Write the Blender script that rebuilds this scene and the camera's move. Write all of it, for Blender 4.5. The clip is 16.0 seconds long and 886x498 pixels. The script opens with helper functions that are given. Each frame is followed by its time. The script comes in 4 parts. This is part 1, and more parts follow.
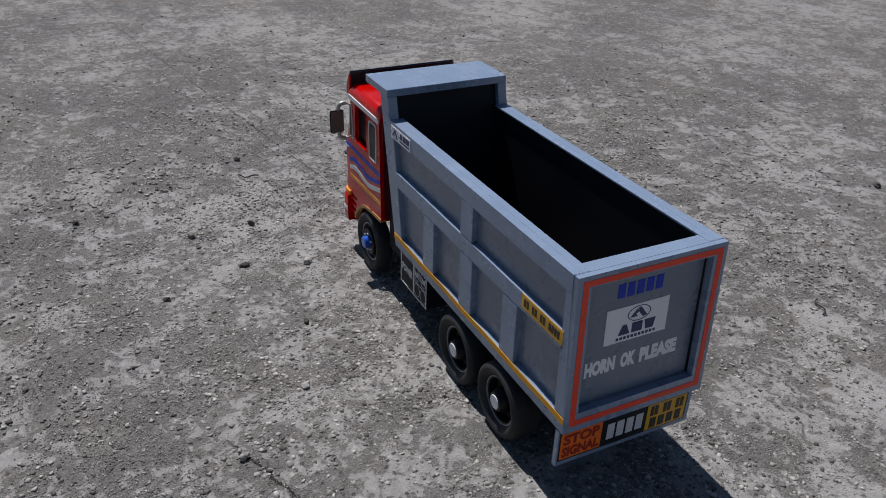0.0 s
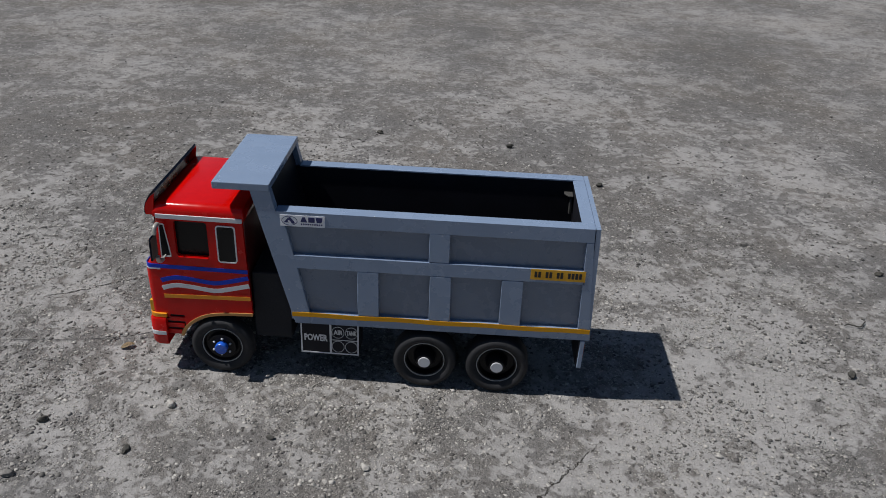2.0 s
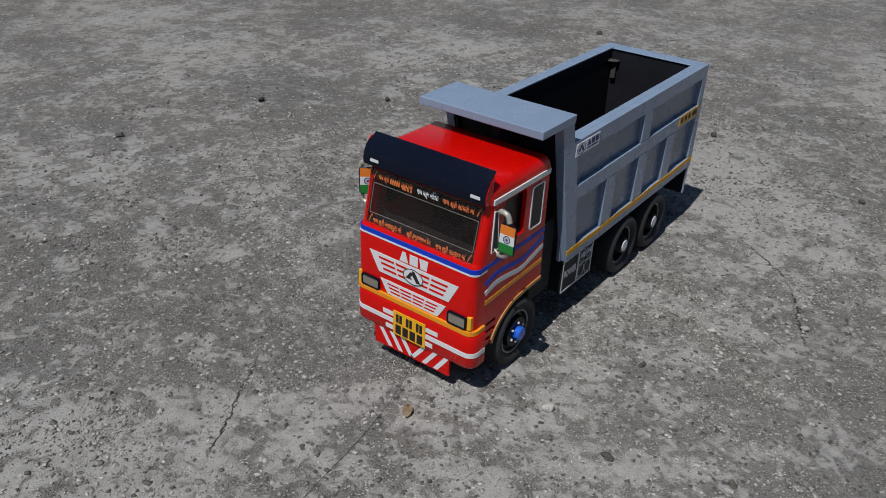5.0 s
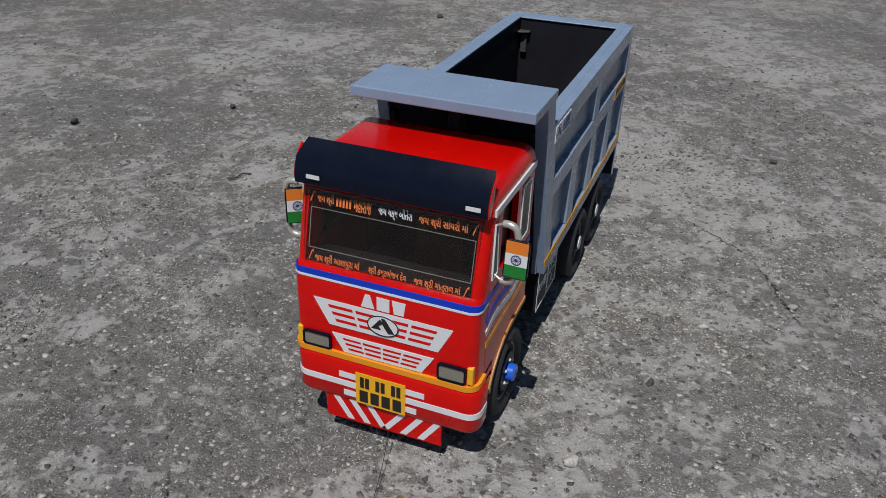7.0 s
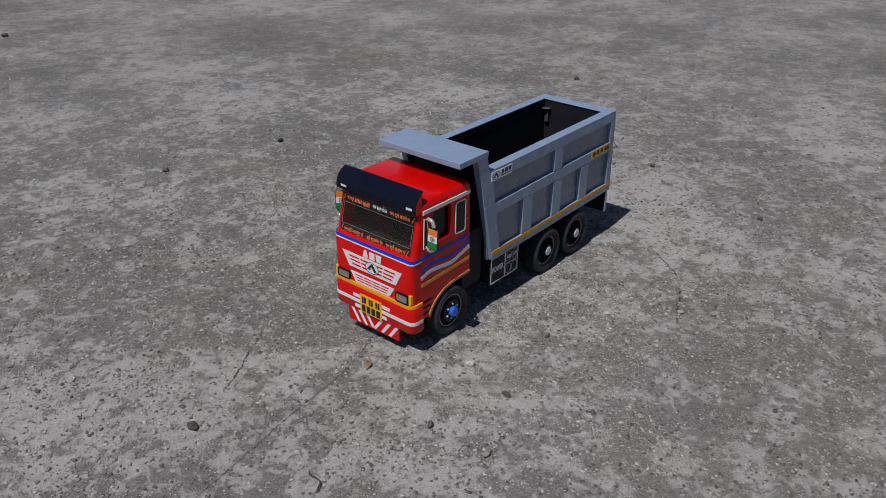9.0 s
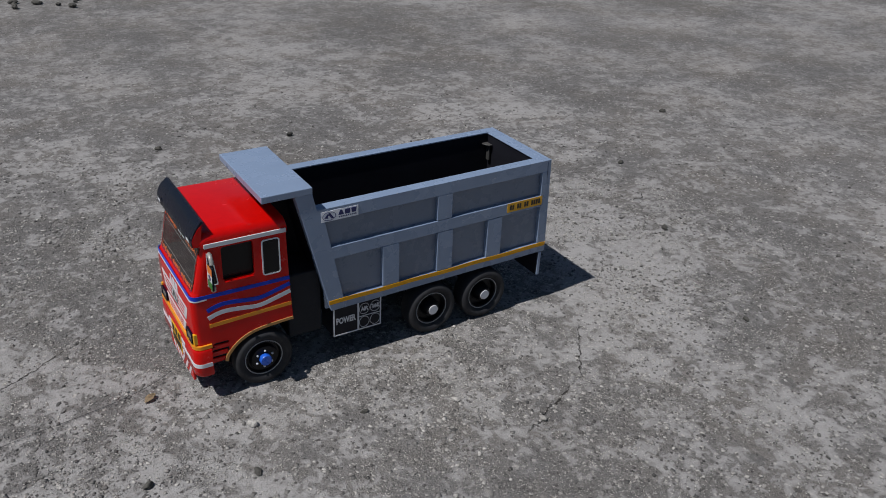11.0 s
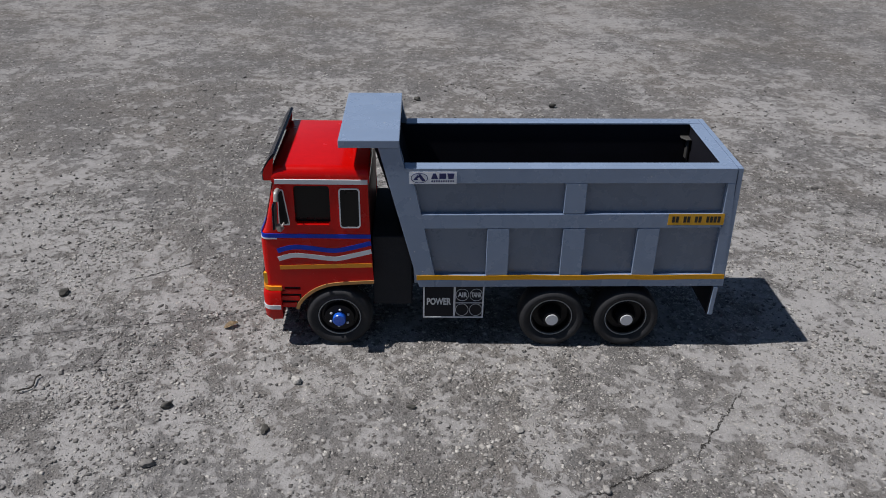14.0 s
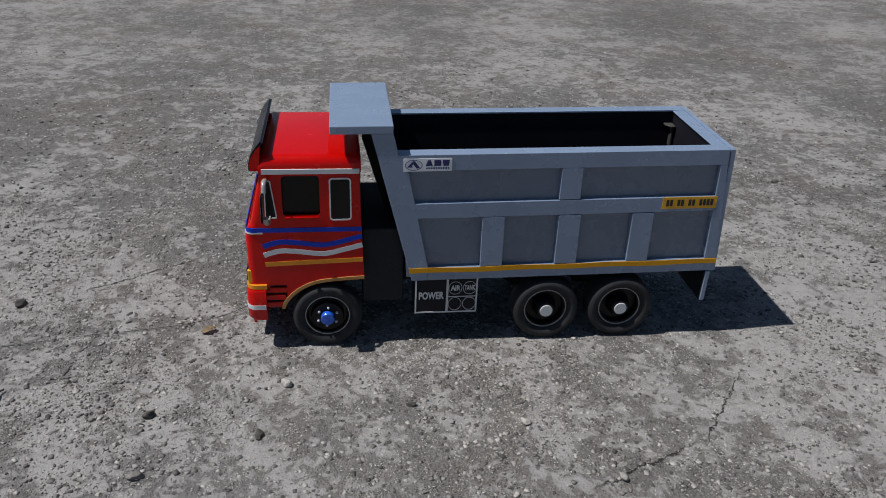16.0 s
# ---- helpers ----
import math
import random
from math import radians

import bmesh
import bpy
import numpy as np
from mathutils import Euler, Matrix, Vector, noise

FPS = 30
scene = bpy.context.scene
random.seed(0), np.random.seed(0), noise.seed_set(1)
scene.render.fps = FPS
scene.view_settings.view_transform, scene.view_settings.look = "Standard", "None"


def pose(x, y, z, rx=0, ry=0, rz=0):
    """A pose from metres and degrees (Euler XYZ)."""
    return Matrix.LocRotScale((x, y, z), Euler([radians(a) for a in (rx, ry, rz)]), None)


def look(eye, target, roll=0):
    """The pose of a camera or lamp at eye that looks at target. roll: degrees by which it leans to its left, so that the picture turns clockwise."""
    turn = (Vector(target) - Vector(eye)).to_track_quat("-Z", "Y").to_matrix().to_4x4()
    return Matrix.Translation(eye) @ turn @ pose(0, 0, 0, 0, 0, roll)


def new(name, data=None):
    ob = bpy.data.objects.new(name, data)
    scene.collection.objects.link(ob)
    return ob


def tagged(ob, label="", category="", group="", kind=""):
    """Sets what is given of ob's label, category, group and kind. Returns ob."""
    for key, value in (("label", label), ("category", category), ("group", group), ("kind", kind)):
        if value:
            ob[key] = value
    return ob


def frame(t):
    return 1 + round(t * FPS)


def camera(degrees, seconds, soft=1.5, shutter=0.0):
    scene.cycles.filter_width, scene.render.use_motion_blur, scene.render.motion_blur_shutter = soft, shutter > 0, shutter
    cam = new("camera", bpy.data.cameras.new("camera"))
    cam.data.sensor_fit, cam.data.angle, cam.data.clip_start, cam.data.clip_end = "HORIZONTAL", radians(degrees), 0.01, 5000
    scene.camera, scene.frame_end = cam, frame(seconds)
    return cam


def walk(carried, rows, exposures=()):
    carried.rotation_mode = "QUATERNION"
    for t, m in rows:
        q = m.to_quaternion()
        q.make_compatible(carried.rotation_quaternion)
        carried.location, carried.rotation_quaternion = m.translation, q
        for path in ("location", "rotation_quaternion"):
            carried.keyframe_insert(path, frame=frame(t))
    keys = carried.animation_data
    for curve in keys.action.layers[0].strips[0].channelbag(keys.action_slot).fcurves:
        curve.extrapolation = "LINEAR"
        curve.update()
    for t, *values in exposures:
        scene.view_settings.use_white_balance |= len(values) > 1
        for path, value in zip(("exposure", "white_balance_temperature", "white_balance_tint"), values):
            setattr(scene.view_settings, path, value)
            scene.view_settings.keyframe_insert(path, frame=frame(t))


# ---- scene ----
cam = camera(58.20, 16.0, soft=0.9)
PATH = [
    (0, (0.7562, -0.3165, 0.4402), (0.293, -0.0802, 0.1408), 2.05),
    (0.5, (0.6874, -0.3973, 0.4315), (0.3163, -0.0356, 0.1291), 1.59),
    (1, (0.6267, -0.5122, 0.4427), (0.3729, -0.0508, 0.1552), 3.04),
    (1.5, (0.4991, -0.6512, 0.4928), (0.3819, -0.1395, 0.2022), 3.06),
    (2, (0.312, -0.693, 0.5098), (0.2967, -0.1681, 0.2196), 3.11),
    (2.5, (0.1325, -0.7362, 0.4761), (0.2305, -0.2087, 0.2075), 2.82),
    (3, (-0.0061, -0.6934, 0.4703), (0.1866, -0.2012, 0.1864), 3.03),
    (3.5, (-0.1291, -0.6228, 0.4361), (0.1405, -0.1616, 0.1629), 2.20),
    (4, (-0.2971, -0.5433, 0.4464), (0.0318, -0.1286, 0.164), 1.79),
    (4.5, (-0.4007, -0.4462, 0.4230), (-0.0211, -0.0758, 0.1424), 1.17),
    (4.7, (-0.4163, -0.4004, 0.4345), (-0.0196, -0.0585, 0.1419), 2.00),
    (6.8, (-0.3261, -0.1454, 0.3453), (0.1674, 0.044, 0.0614), 1.10),
    (7, (-0.3424, -0.1684, 0.365), (0.1482, 0.0173, 0.0737), 2.01),
    (7.5, (-0.439, -0.24, 0.4045), (0.0564, -0.0523, 0.1228), 1.23),
    (8, (-0.5487, -0.3299, 0.4626), (-0.0676, -0.1113, 0.1785), 1.19),
    (8.5, (-0.5708, -0.4449, 0.5045), (-0.1277, -0.1590, 0.2184), 0.89),
    (8.7, (-0.5662, -0.4906, 0.5132), (-0.1353, -0.1813, 0.2327), 0.69),
    (10.8, (-0.1666, -0.7283, 0.5352), (0.1315, -0.2922, 0.2506), 3.09),
    (11, (-0.1383, -0.709, 0.5278), (0.1527, -0.2684, 0.2429), 3.16),
    (11.5, (-0.0958, -0.6737, 0.4871), (0.1796, -0.2196, 0.2079), 2.72),
    (12, (-0.0321, -0.6198, 0.4576), (0.2278, -0.1579, 0.1763), 3.38),
    (12.5, (0.0366, -0.5609, 0.416), (0.2677, -0.0857, 0.1317), 3.80),
    (13, (0.1128, -0.554, 0.41), (0.2886, -0.059, 0.1199), 2.93),
    (13.5, (0.1285, -0.6158, 0.4167), (0.228, -0.097, 0.1322), 1.73),
    (14, (0.153, -0.6801, 0.4683), (0.1719, -0.1615, 0.1671), 1.41),
    (14.5, (0.1361, -0.7128, 0.4297), (0.1211, -0.1837, 0.1471), 2.15),
    (15, (0.1865, -0.6841, 0.4331), (0.142, -0.1601, 0.1442), 1.02),
    (15.5, (0.1784, -0.6719, 0.4459), (0.1658, -0.1529, 0.1451), 1.78),
    (16, (0.0953, -0.6696, 0.4299), (0.1692, -0.1463, 0.1458), 2.54),
]
EXPOSURES = [(0, 0.11, 6430, 9), (2, 0.05, 6510, 7), (3.5, 0.05, 6550, 5), (4.5, -0.03, 6520, 5), (8, -0.03, 6460, 7),
             (11, -0.03, 6410, 8), (12.5, 0.09, 6430, 8), (13.5, 0.17, 6470, 9), (15, 0.10, 6490, 8), (16, 0.06, 6500, 7)]
walk(cam, [(t, look(eye, target, roll)) for t, eye, target, roll in PATH], EXPOSURES)

# ---- light: high clear sun ahead of the truck, open sky ----
SUN = Vector((-0.1085, -0.0088, 0.1900)).normalized()
world = bpy.data.worlds.new("world")
scene.world = world
world.use_nodes = True
wn = world.node_tree.nodes
sky = wn.new("ShaderNodeTexSky")
sky.sky_type, sky.sun_disc = "NISHITA", False
sky.air_density, sky.dust_density, sky.ozone_density = 1.0, 0.25, 3.0
sky.sun_elevation, sky.sun_rotation = math.asin(SUN.z), math.atan2(SUN.x, SUN.y)
wn["Background"].inputs["Strength"].default_value = 0.043
world.node_tree.links.new(sky.outputs["Color"], wn["Background"].inputs["Color"])
sun = new("sun", bpy.data.lights.new("sun", "SUN"))
sun.data.energy, sun.data.angle, sun.data.color = 4.3, radians(0.53), (1.0, 0.975, 0.955)
sun.matrix_world = look(SUN * 20, (0, 0, 0))


# ---- materials ----
def nodes_of(name):
    m = bpy.data.materials.new(name)
    m.use_nodes = True
    return m, m.node_tree.nodes, m.node_tree.links, m.node_tree.nodes["Principled BSDF"]


def wire(nt, node_type, **values):
    n = nt.new(node_type)
    for k, v in values.items():
        n.inputs[k.replace("_", " ")].default_value = v
    return n


def paint(name, color, rough=0.35, metal=0.0, vary=0.18, grain=900.0, blotch=22.0, bump=0.05, dust=0.0, coat=0.0, shine=0.5, specks=0.0):
    """Paint, plastic or rubber: base colour broken by blotches and grain, fine relief, thin dust."""
    m, nt, ln, bsdf = nodes_of(name)
    co = nt.new("ShaderNodeTexCoord")
    big = wire(nt, "ShaderNodeTexNoise", Scale=blotch, Detail=5.0, Roughness=0.6)
    fine = wire(nt, "ShaderNodeTexNoise", Scale=grain, Detail=3.0, Roughness=0.7)
    for n in (big, fine):
        ln.new(co.outputs["Object"], n.inputs["Vector"])
    both = nt.new("ShaderNodeMath")
    both.operation = "ADD"
    ln.new(big.outputs["Fac"], both.inputs[0])
    ln.new(fine.outputs["Fac"], both.inputs[1])
    gain = wire(nt, "ShaderNodeMapRange", From_Min=0.6, From_Max=1.4, To_Min=1 - vary, To_Max=1 + vary)
    ln.new(both.outputs[0], gain.inputs["Value"])
    mul = nt.new("ShaderNodeVectorMath")
    mul.operation = "SCALE"
    mul.inputs[0].default_value = color
    ln.new(gain.outputs[0], mul.inputs["Scale"])
    last = mul.outputs[0]
    if dust:
        spots = wire(nt, "ShaderNodeTexNoise", Scale=140.0, Detail=8.0, Roughness=0.75)
        ln.new(co.outputs["Object"], spots.inputs["Vector"])
        ramp = wire(nt, "ShaderNodeMapRange", From_Min=0.52, From_Max=0.75, To_Min=0.0, To_Max=dust)
        ln.new(spots.outputs["Fac"], ramp.inputs["Value"])
        mix = nt.new("ShaderNodeMix")
        mix.data_type = "RGBA"
        mix.inputs[7].default_value = (0.33, 0.30, 0.26, 1)
        ln.new(ramp.outputs[0], mix.inputs[0])
        ln.new(last, mix.inputs[6])
        last = mix.outputs[2]
    if specks:
        cell = wire(nt, "ShaderNodeTexVoronoi", Scale=260.0)
        ln.new(co.outputs["Object"], cell.inputs["Vector"])
        pick = nt.new("ShaderNodeSeparateColor")
        ln.new(cell.outputs["Color"], pick.inputs[0])
        few = wire(nt, "ShaderNodeMapRange", From_Min=0.966, From_Max=0.972, To_Min=0.0, To_Max=specks)
        ln.new(pick.outputs[0], few.inputs["Value"])
        spot = wire(nt, "ShaderNodeMapRange", From_Min=0.20, From_Max=0.12, To_Min=0.0, To_Max=1.0)
        ln.new(cell.outputs["Distance"], spot.inputs["Value"])
        fac = nt.new("ShaderNodeMath")
        fac.operation = "MULTIPLY"
        ln.new(few.outputs[0], fac.inputs[0])
        ln.new(spot.outputs[0], fac.inputs[1])
        chip = nt.new("ShaderNodeMix")
        chip.data_type = "RGBA"
        chip.inputs[7].default_value = (0.55, 0.55, 0.55, 1)
        ln.new(fac.outputs[0], chip.inputs[0])
        ln.new(last, chip.inputs[6])
        last = chip.outputs[2]
    ln.new(last, bsdf.inputs["Base Color"])
    rr = wire(nt, "ShaderNodeMapRange", From_Min=0.3, From_Max=0.7, To_Min=max(rough - 0.08, 0.03), To_Max=min(rough + 0.1, 1))
    ln.new(big.outputs["Fac"], rr.inputs["Value"])
    ln.new(rr.outputs[0], bsdf.inputs["Roughness"])
    bsdf.inputs["Metallic"].default_value = metal
    bsdf.inputs["Specular IOR Level"].default_value = shine
    bsdf.inputs["Coat Weight"].default_value = coat
    bsdf.inputs["Coat Roughness"].default_value = 0.08
    b = wire(nt, "ShaderNodeBump", Strength=bump, Distance=0.0006)
    ln.new(fine.outputs["Fac"], b.inputs["Height"])
    ln.new(b.outputs[0], bsdf.inputs["Normal"])
    return m


def film(name, tint, rough):
    """Clear tinted plastic film, faintly smeared."""
    m, nt, ln, bsdf = nodes_of(name)
    co = nt.new("ShaderNodeTexCoord")
    smear = wire(nt, "ShaderNodeTexNoise", Scale=60.0, Detail=4.0, Roughness=0.6)
    ln.new(co.outputs["Object"], smear.inputs["Vector"])
    r = wire(nt, "ShaderNodeMapRange", From_Min=0.35, From_Max=0.7, To_Min=0.6 * rough, To_Max=2.2 * rough)
    ln.new(smear.outputs["Fac"], r.inputs["Value"])
    ln.new(r.outputs[0], bsdf.inputs["Roughness"])
    bsdf.inputs["Base Color"].default_value = (*tint, 1)
    bsdf.inputs["Transmission Weight"].default_value = 1.0
    bsdf.inputs["IOR"].default_value = 1.5
    return m


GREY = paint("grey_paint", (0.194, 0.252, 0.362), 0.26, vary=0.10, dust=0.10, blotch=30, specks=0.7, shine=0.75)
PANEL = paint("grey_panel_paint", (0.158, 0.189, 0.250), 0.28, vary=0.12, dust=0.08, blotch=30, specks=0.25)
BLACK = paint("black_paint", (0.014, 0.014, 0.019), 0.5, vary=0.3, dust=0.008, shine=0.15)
RIM = paint("rim_black", (0.005, 0.005, 0.007), 0.38, vary=0.3, shine=0.24)
MATT_BLACK = paint("matt_black", (0.026, 0.026, 0.030), 0.7, vary=0.3, dust=0.02, shine=0.15)
GLOSS_BLACK = paint("gloss_black", (0.004, 0.006, 0.015), 0.26, vary=0.2, bump=0.01, shine=0.14)
LINING = paint("dull_navy", (0.010, 0.011, 0.022), 0.28, vary=0.25, bump=0.03, shine=0.5)
GLASS = film("tinted_film", (0.30, 0.235, 0.225), 0.05)
PANE = paint("dark_pane", (0.007, 0.007, 0.008), 0.3, vary=0.2, bump=0.01, shine=0.25)
RED = paint("red_paint", (0.495, 0.0020, 0.0012), 0.20, vary=0.10, bump=0.10, grain=130.0, coat=0.12, blotch=40, shine=0.27)
DARK_RED = paint("red_inside", (0.10, 0.004, 0.004), 0.5, vary=0.1)
STICKER = paint("white_paper", (0.80, 0.795, 0.83), 0.4, vary=0.05, bump=0.02)
WHITE = paint("white_vinyl", (0.60, 0.60, 0.63), 0.4, vary=0.06, bump=0.02)
YELLOW = paint("yellow_vinyl", (0.72, 0.36, 0.012), 0.4, vary=0.08, bump=0.02)
SIGN = paint("sign_orange", (0.84, 0.155, 0.006), 0.4, vary=0.06, bump=0.02)
AMBER = paint("amber_tape", (0.66, 0.30, 0.006), 0.42, vary=0.1, bump=0.02, shine=0.25)
ORANGE = paint("orange_vinyl", (0.70, 0.25, 0.012), 0.4, vary=0.08, bump=0.02)
TAN = paint("tan_trim", (0.42, 0.20, 0.06), 0.45, vary=0.12)
BLUE = paint("blue_vinyl", (0.006, 0.038, 0.42), 0.4, vary=0.08, bump=0.02, shine=0.25)
NAVY = paint("navy_print", (0.018, 0.022, 0.11), 0.45, vary=0.08)
CAPBLUE = paint("blue_hub_paint", (0.015, 0.10, 0.55), 0.25, vary=0.06, coat=0.3)
RUBBER = paint("rubber", (0.021, 0.021, 0.024), 0.64, vary=0.25, dust=0.07, bump=0.12, shine=0.28)
LINE = paint("faint_line", (0.16, 0.15, 0.14), 0.4)
RIMLINE = paint("rim_grey", (0.33, 0.335, 0.345), 0.4, vary=0.2)
CHROME = paint("chromed_plastic", (0.42, 0.40, 0.37), 0.3, metal=0.4, vary=0.06, bump=0.01)
MIRROR = paint("mirror_glass", (0.15, 0.13, 0.11), 0.35, metal=0.35, vary=0.2, bump=0.01)
LAMP = paint("lamp_lens", (0.20, 0.18, 0.15), 0.25, vary=0.25, coat=0.3)
INK = paint("dark_ink", (0.012, 0.010, 0.010), 0.5, vary=0.1)
SIGN_RED = paint("sign_red_ink", (0.30, 0.012, 0.006), 0.5, vary=0.1)
SAFFRON = paint("saffron_vinyl", (0.62, 0.17, 0.02), 0.4, vary=0.05)
GREEN = paint("green_vinyl", (0.012, 0.16, 0.025), 0.4, vary=0.05)
LETTER = paint("orange_letters", (0.62, 0.15, 0.04), 0.5, vary=0.1)
BORDER = paint("red_lead_line", (0.84, 0.050, 0.016), 0.45, vary=0.12)
SILVER = paint("silver_letters", (0.80, 0.81, 0.83), 0.4, vary=0.08)
GUSSET = paint("bare_grey_board", (0.05, 0.048, 0.047), 0.6, vary=0.35)


def ground_material():
    m, nt, ln, bsdf = nodes_of("worn_concrete")
    co = nt.new("ShaderNodeTexCoord")

    def tex(kind, **v):
        n = wire(nt, kind, **v)
        ln.new(co.outputs["Object"], n.inputs["Vector"])
        return n

    def ramp(src, a, b, lo=0.0, hi=1.0):
        r = wire(nt, "ShaderNodeMapRange", From_Min=a, From_Max=b, To_Min=lo, To_Max=hi)
        ln.new(src, r.inputs["Value"])
        return r.outputs[0]

    def calc(how, *values):
        n = nt.new("ShaderNodeMath")
        n.operation = how
        for s, v in enumerate(values):
            if isinstance(v, bpy.types.NodeSocket):
                ln.new(v, n.inputs[s])
            else:
                n.inputs[s].default_value = v
        return n.outputs[0]

    def mix(fac, a, b, how="MIX"):
        n = nt.new("ShaderNodeMix")
        n.data_type, n.blend_type = "RGBA", how
        for s, v in ((0, fac), (6, a), (7, b)):
            if isinstance(v, bpy.types.NodeSocket):
                ln.new(v, n.inputs[s])
            else:
                n.inputs[s].default_value = v
        return n.outputs[2]

    def shade(src, a, b, lo, hi, fac, base):
        return mix(fac, base, mix(1.0, (1, 1, 1, 1), ramp(src, a, b, lo, hi), "MULTIPLY"), "MULTIPLY")

    def bent(src, amount, onto):
        n = nt.new("ShaderNodeVectorMath")
        n.operation = "MULTIPLY_ADD"
        n.inputs[1].default_value = (amount, amount, 0.0)
        ln.new(src, n.inputs[0])
        ln.new(onto, n.inputs[2])
        return n.outputs[0]

    def cells(scale, at):
        n = wire(nt, "ShaderNodeTexVoronoi", Scale=scale)
        ln.new(at, n.inputs["Vector"])
        s = nt.new("ShaderNodeSeparateColor")
        ln.new(n.outputs["Color"], s.inputs[0])
        return n, s

    wide = tex("ShaderNodeTexNoise", Scale=1.3, Detail=3.0, Roughness=0.5)
    tint = tex("ShaderNodeTexNoise", Scale=5.5, Detail=4.0, Roughness=0.6)
    mid = tex("ShaderNodeTexNoise", Scale=75.0, Detail=6.0, Roughness=0.7)
    fine = tex("ShaderNodeTexNoise", Scale=640.0, Detail=4.0, Roughness=0.8)
    jitter = bent(fine.outputs["Color"], 0.006, co.outputs["Object"])
    grit, sep = cells(520.0, co.outputs["Object"])
    coarse, csep = cells(210.0, jitter)

    # most worn in the middle, smoother and dustier further out
    def distance(x, y):
        n = nt.new("ShaderNodeVectorMath")
        n.operation = "DISTANCE"
        n.inputs[1].default_value = (x, y, 0.0)
        ln.new(co.outputs["Object"], n.inputs[0])
        return n.outputs["Value"]

    worn = ramp(calc("MULTIPLY_ADD", tint.outputs["Fac"], 0.8, distance(0.24, 0.0)), 0.80, 1.70, 0.82, 0.42)

    # bare aggregate: fine grains of near tones, browner in places
    bare = mix(ramp(tint.outputs["Fac"], 0.42, 0.66), (0.135, 0.127, 0.1235, 1), (0.142, 0.1285, 0.119, 1))
    bare = shade(wide.outputs["Fac"], 0.3, 0.7, 0.90, 1.10, 1.0, bare)
    bare = shade(sep.outputs[0], 0.0, 1.0, 0.86, 1.16, 1.0, bare)
    bare = shade(csep.outputs[0], 0.0, 1.0, 0.88, 1.14, 1.0, bare)
    bare = shade(fine.outputs["Fac"], 0.3, 0.7, 0.58, 1.46, 0.95, bare)
    bare = shade(mid.outputs["Fac"], 0.3, 0.7, 0.84, 1.18, 0.9, bare)

    # pale cement skin worn into ragged islands, gathered in drifts, with dust round their edges
    drift = tex("ShaderNodeTexNoise", Scale=2.6, Detail=3.0, Roughness=0.55)
    flake = tex("ShaderNodeTexNoise", Scale=78.0, Detail=9.0, Roughness=0.60, Distortion=0.6)
    island = tex("ShaderNodeTexNoise", Scale=21.0, Detail=6.0, Roughness=0.55, Distortion=0.4)
    field = calc("MULTIPLY_ADD", island.outputs["Fac"], 0.55, calc("MULTIPLY", flake.outputs["Fac"], 0.70))
    field = calc("MULTIPLY_ADD", drift.outputs["Fac"], 0.52, field)
    for x, y, radius, more in ((-0.20, 0.06, 0.28, 0.05), (0.68, 0.12, 0.42, 0.055), (-0.12, -0.24, 0.17, 0.04), (0.12, -0.24, 0.20, -0.05), (0.35, 0.85, 0.50, 0.03)):
        field = calc("ADD", field, ramp(distance(x, y), radius, 0.2 * radius, 0.0, more))
    dust = mix(ramp(tint.outputs["Fac"], 0.35, 0.65), (0.190, 0.182, 0.182, 1), (0.196, 0.180, 0.168, 1))
    dust = shade(fine.outputs["Fac"], 0.3, 0.7, 0.78, 1.22, 0.9, dust)
    base = mix(ramp(field, 0.79, 0.91, 0.0, 0.62), bare, dust)
    skin = ramp(field, 0.897, 0.918)
    skin_color = mix(ramp(field, 0.94, 1.01), (0.246, 0.235, 0.230, 1), (0.310, 0.298, 0.293, 1))
    skin_color = shade(fine.outputs["Fac"], 0.3, 0.7, 0.88, 1.12, 0.9, skin_color)
    skin_color = shade(mid.outputs["Fac"], 0.3, 0.7, 0.90, 1.08, 1.0, skin_color)
    base = mix(calc("MULTIPLY", skin, worn), base, skin_color)
    base = shade(drift.outputs["Fac"], 0.35, 0.65, 0.88, 1.12, calc("SUBTRACT", 1.2, worn), base)

    # single grains, cream and dark
    def grains(channel, lo, color, base):
        return mix(calc("MULTIPLY", ramp(channel, lo, lo + 0.02), ramp(coarse.outputs["Distance"], 0.44, 0.32)), base, color)

    base = grains(csep.outputs[1], 0.915, (0.345, 0.325, 0.305, 1), base)
    base = grains(csep.outputs[2], 0.93, (0.078, 0.071, 0.069, 1), base)
    # larger flush chips of stone, dark or cream
    chip, hsep = cells(105.0, bent(mid.outputs["Color"], 0.012, jitter))
    inside = calc("SUBTRACT", ramp(hsep.outputs[1], 0.0, 1.0, 0.12, 0.32), chip.outputs["Distance"])
    body = calc("MULTIPLY", ramp(inside, 0.0, 0.035), ramp(hsep.outputs[0], 0.86, 0.88))
    chips = mix(ramp(hsep.outputs[2], 0.45, 0.85), (0.098, 0.091, 0.089, 1), (0.37, 0.345, 0.325, 1))
    chips = shade(fine.outputs["Fac"], 0.3, 0.7, 0.82, 1.15, 0.9, chips)
    base = mix(calc("MULTIPLY", body, 0.88), base, chips)
    # worn dark spots where the skin has come away
    spot, ssep = cells(30.0, bent(mid.outputs["Color"], 0.030, jitter))
    bald = calc("MULTIPLY", ramp(spot.outputs["Distance"], 0.30, 0.26), ramp(ssep.outputs[0], 0.84, 0.86))
    base = mix(calc("MULTIPLY", bald, 0.78), base, shade(fine.outputs["Fac"], 0.3, 0.7, 0.80, 1.2, 0.9, (0.132, 0.125, 0.122, 1)))
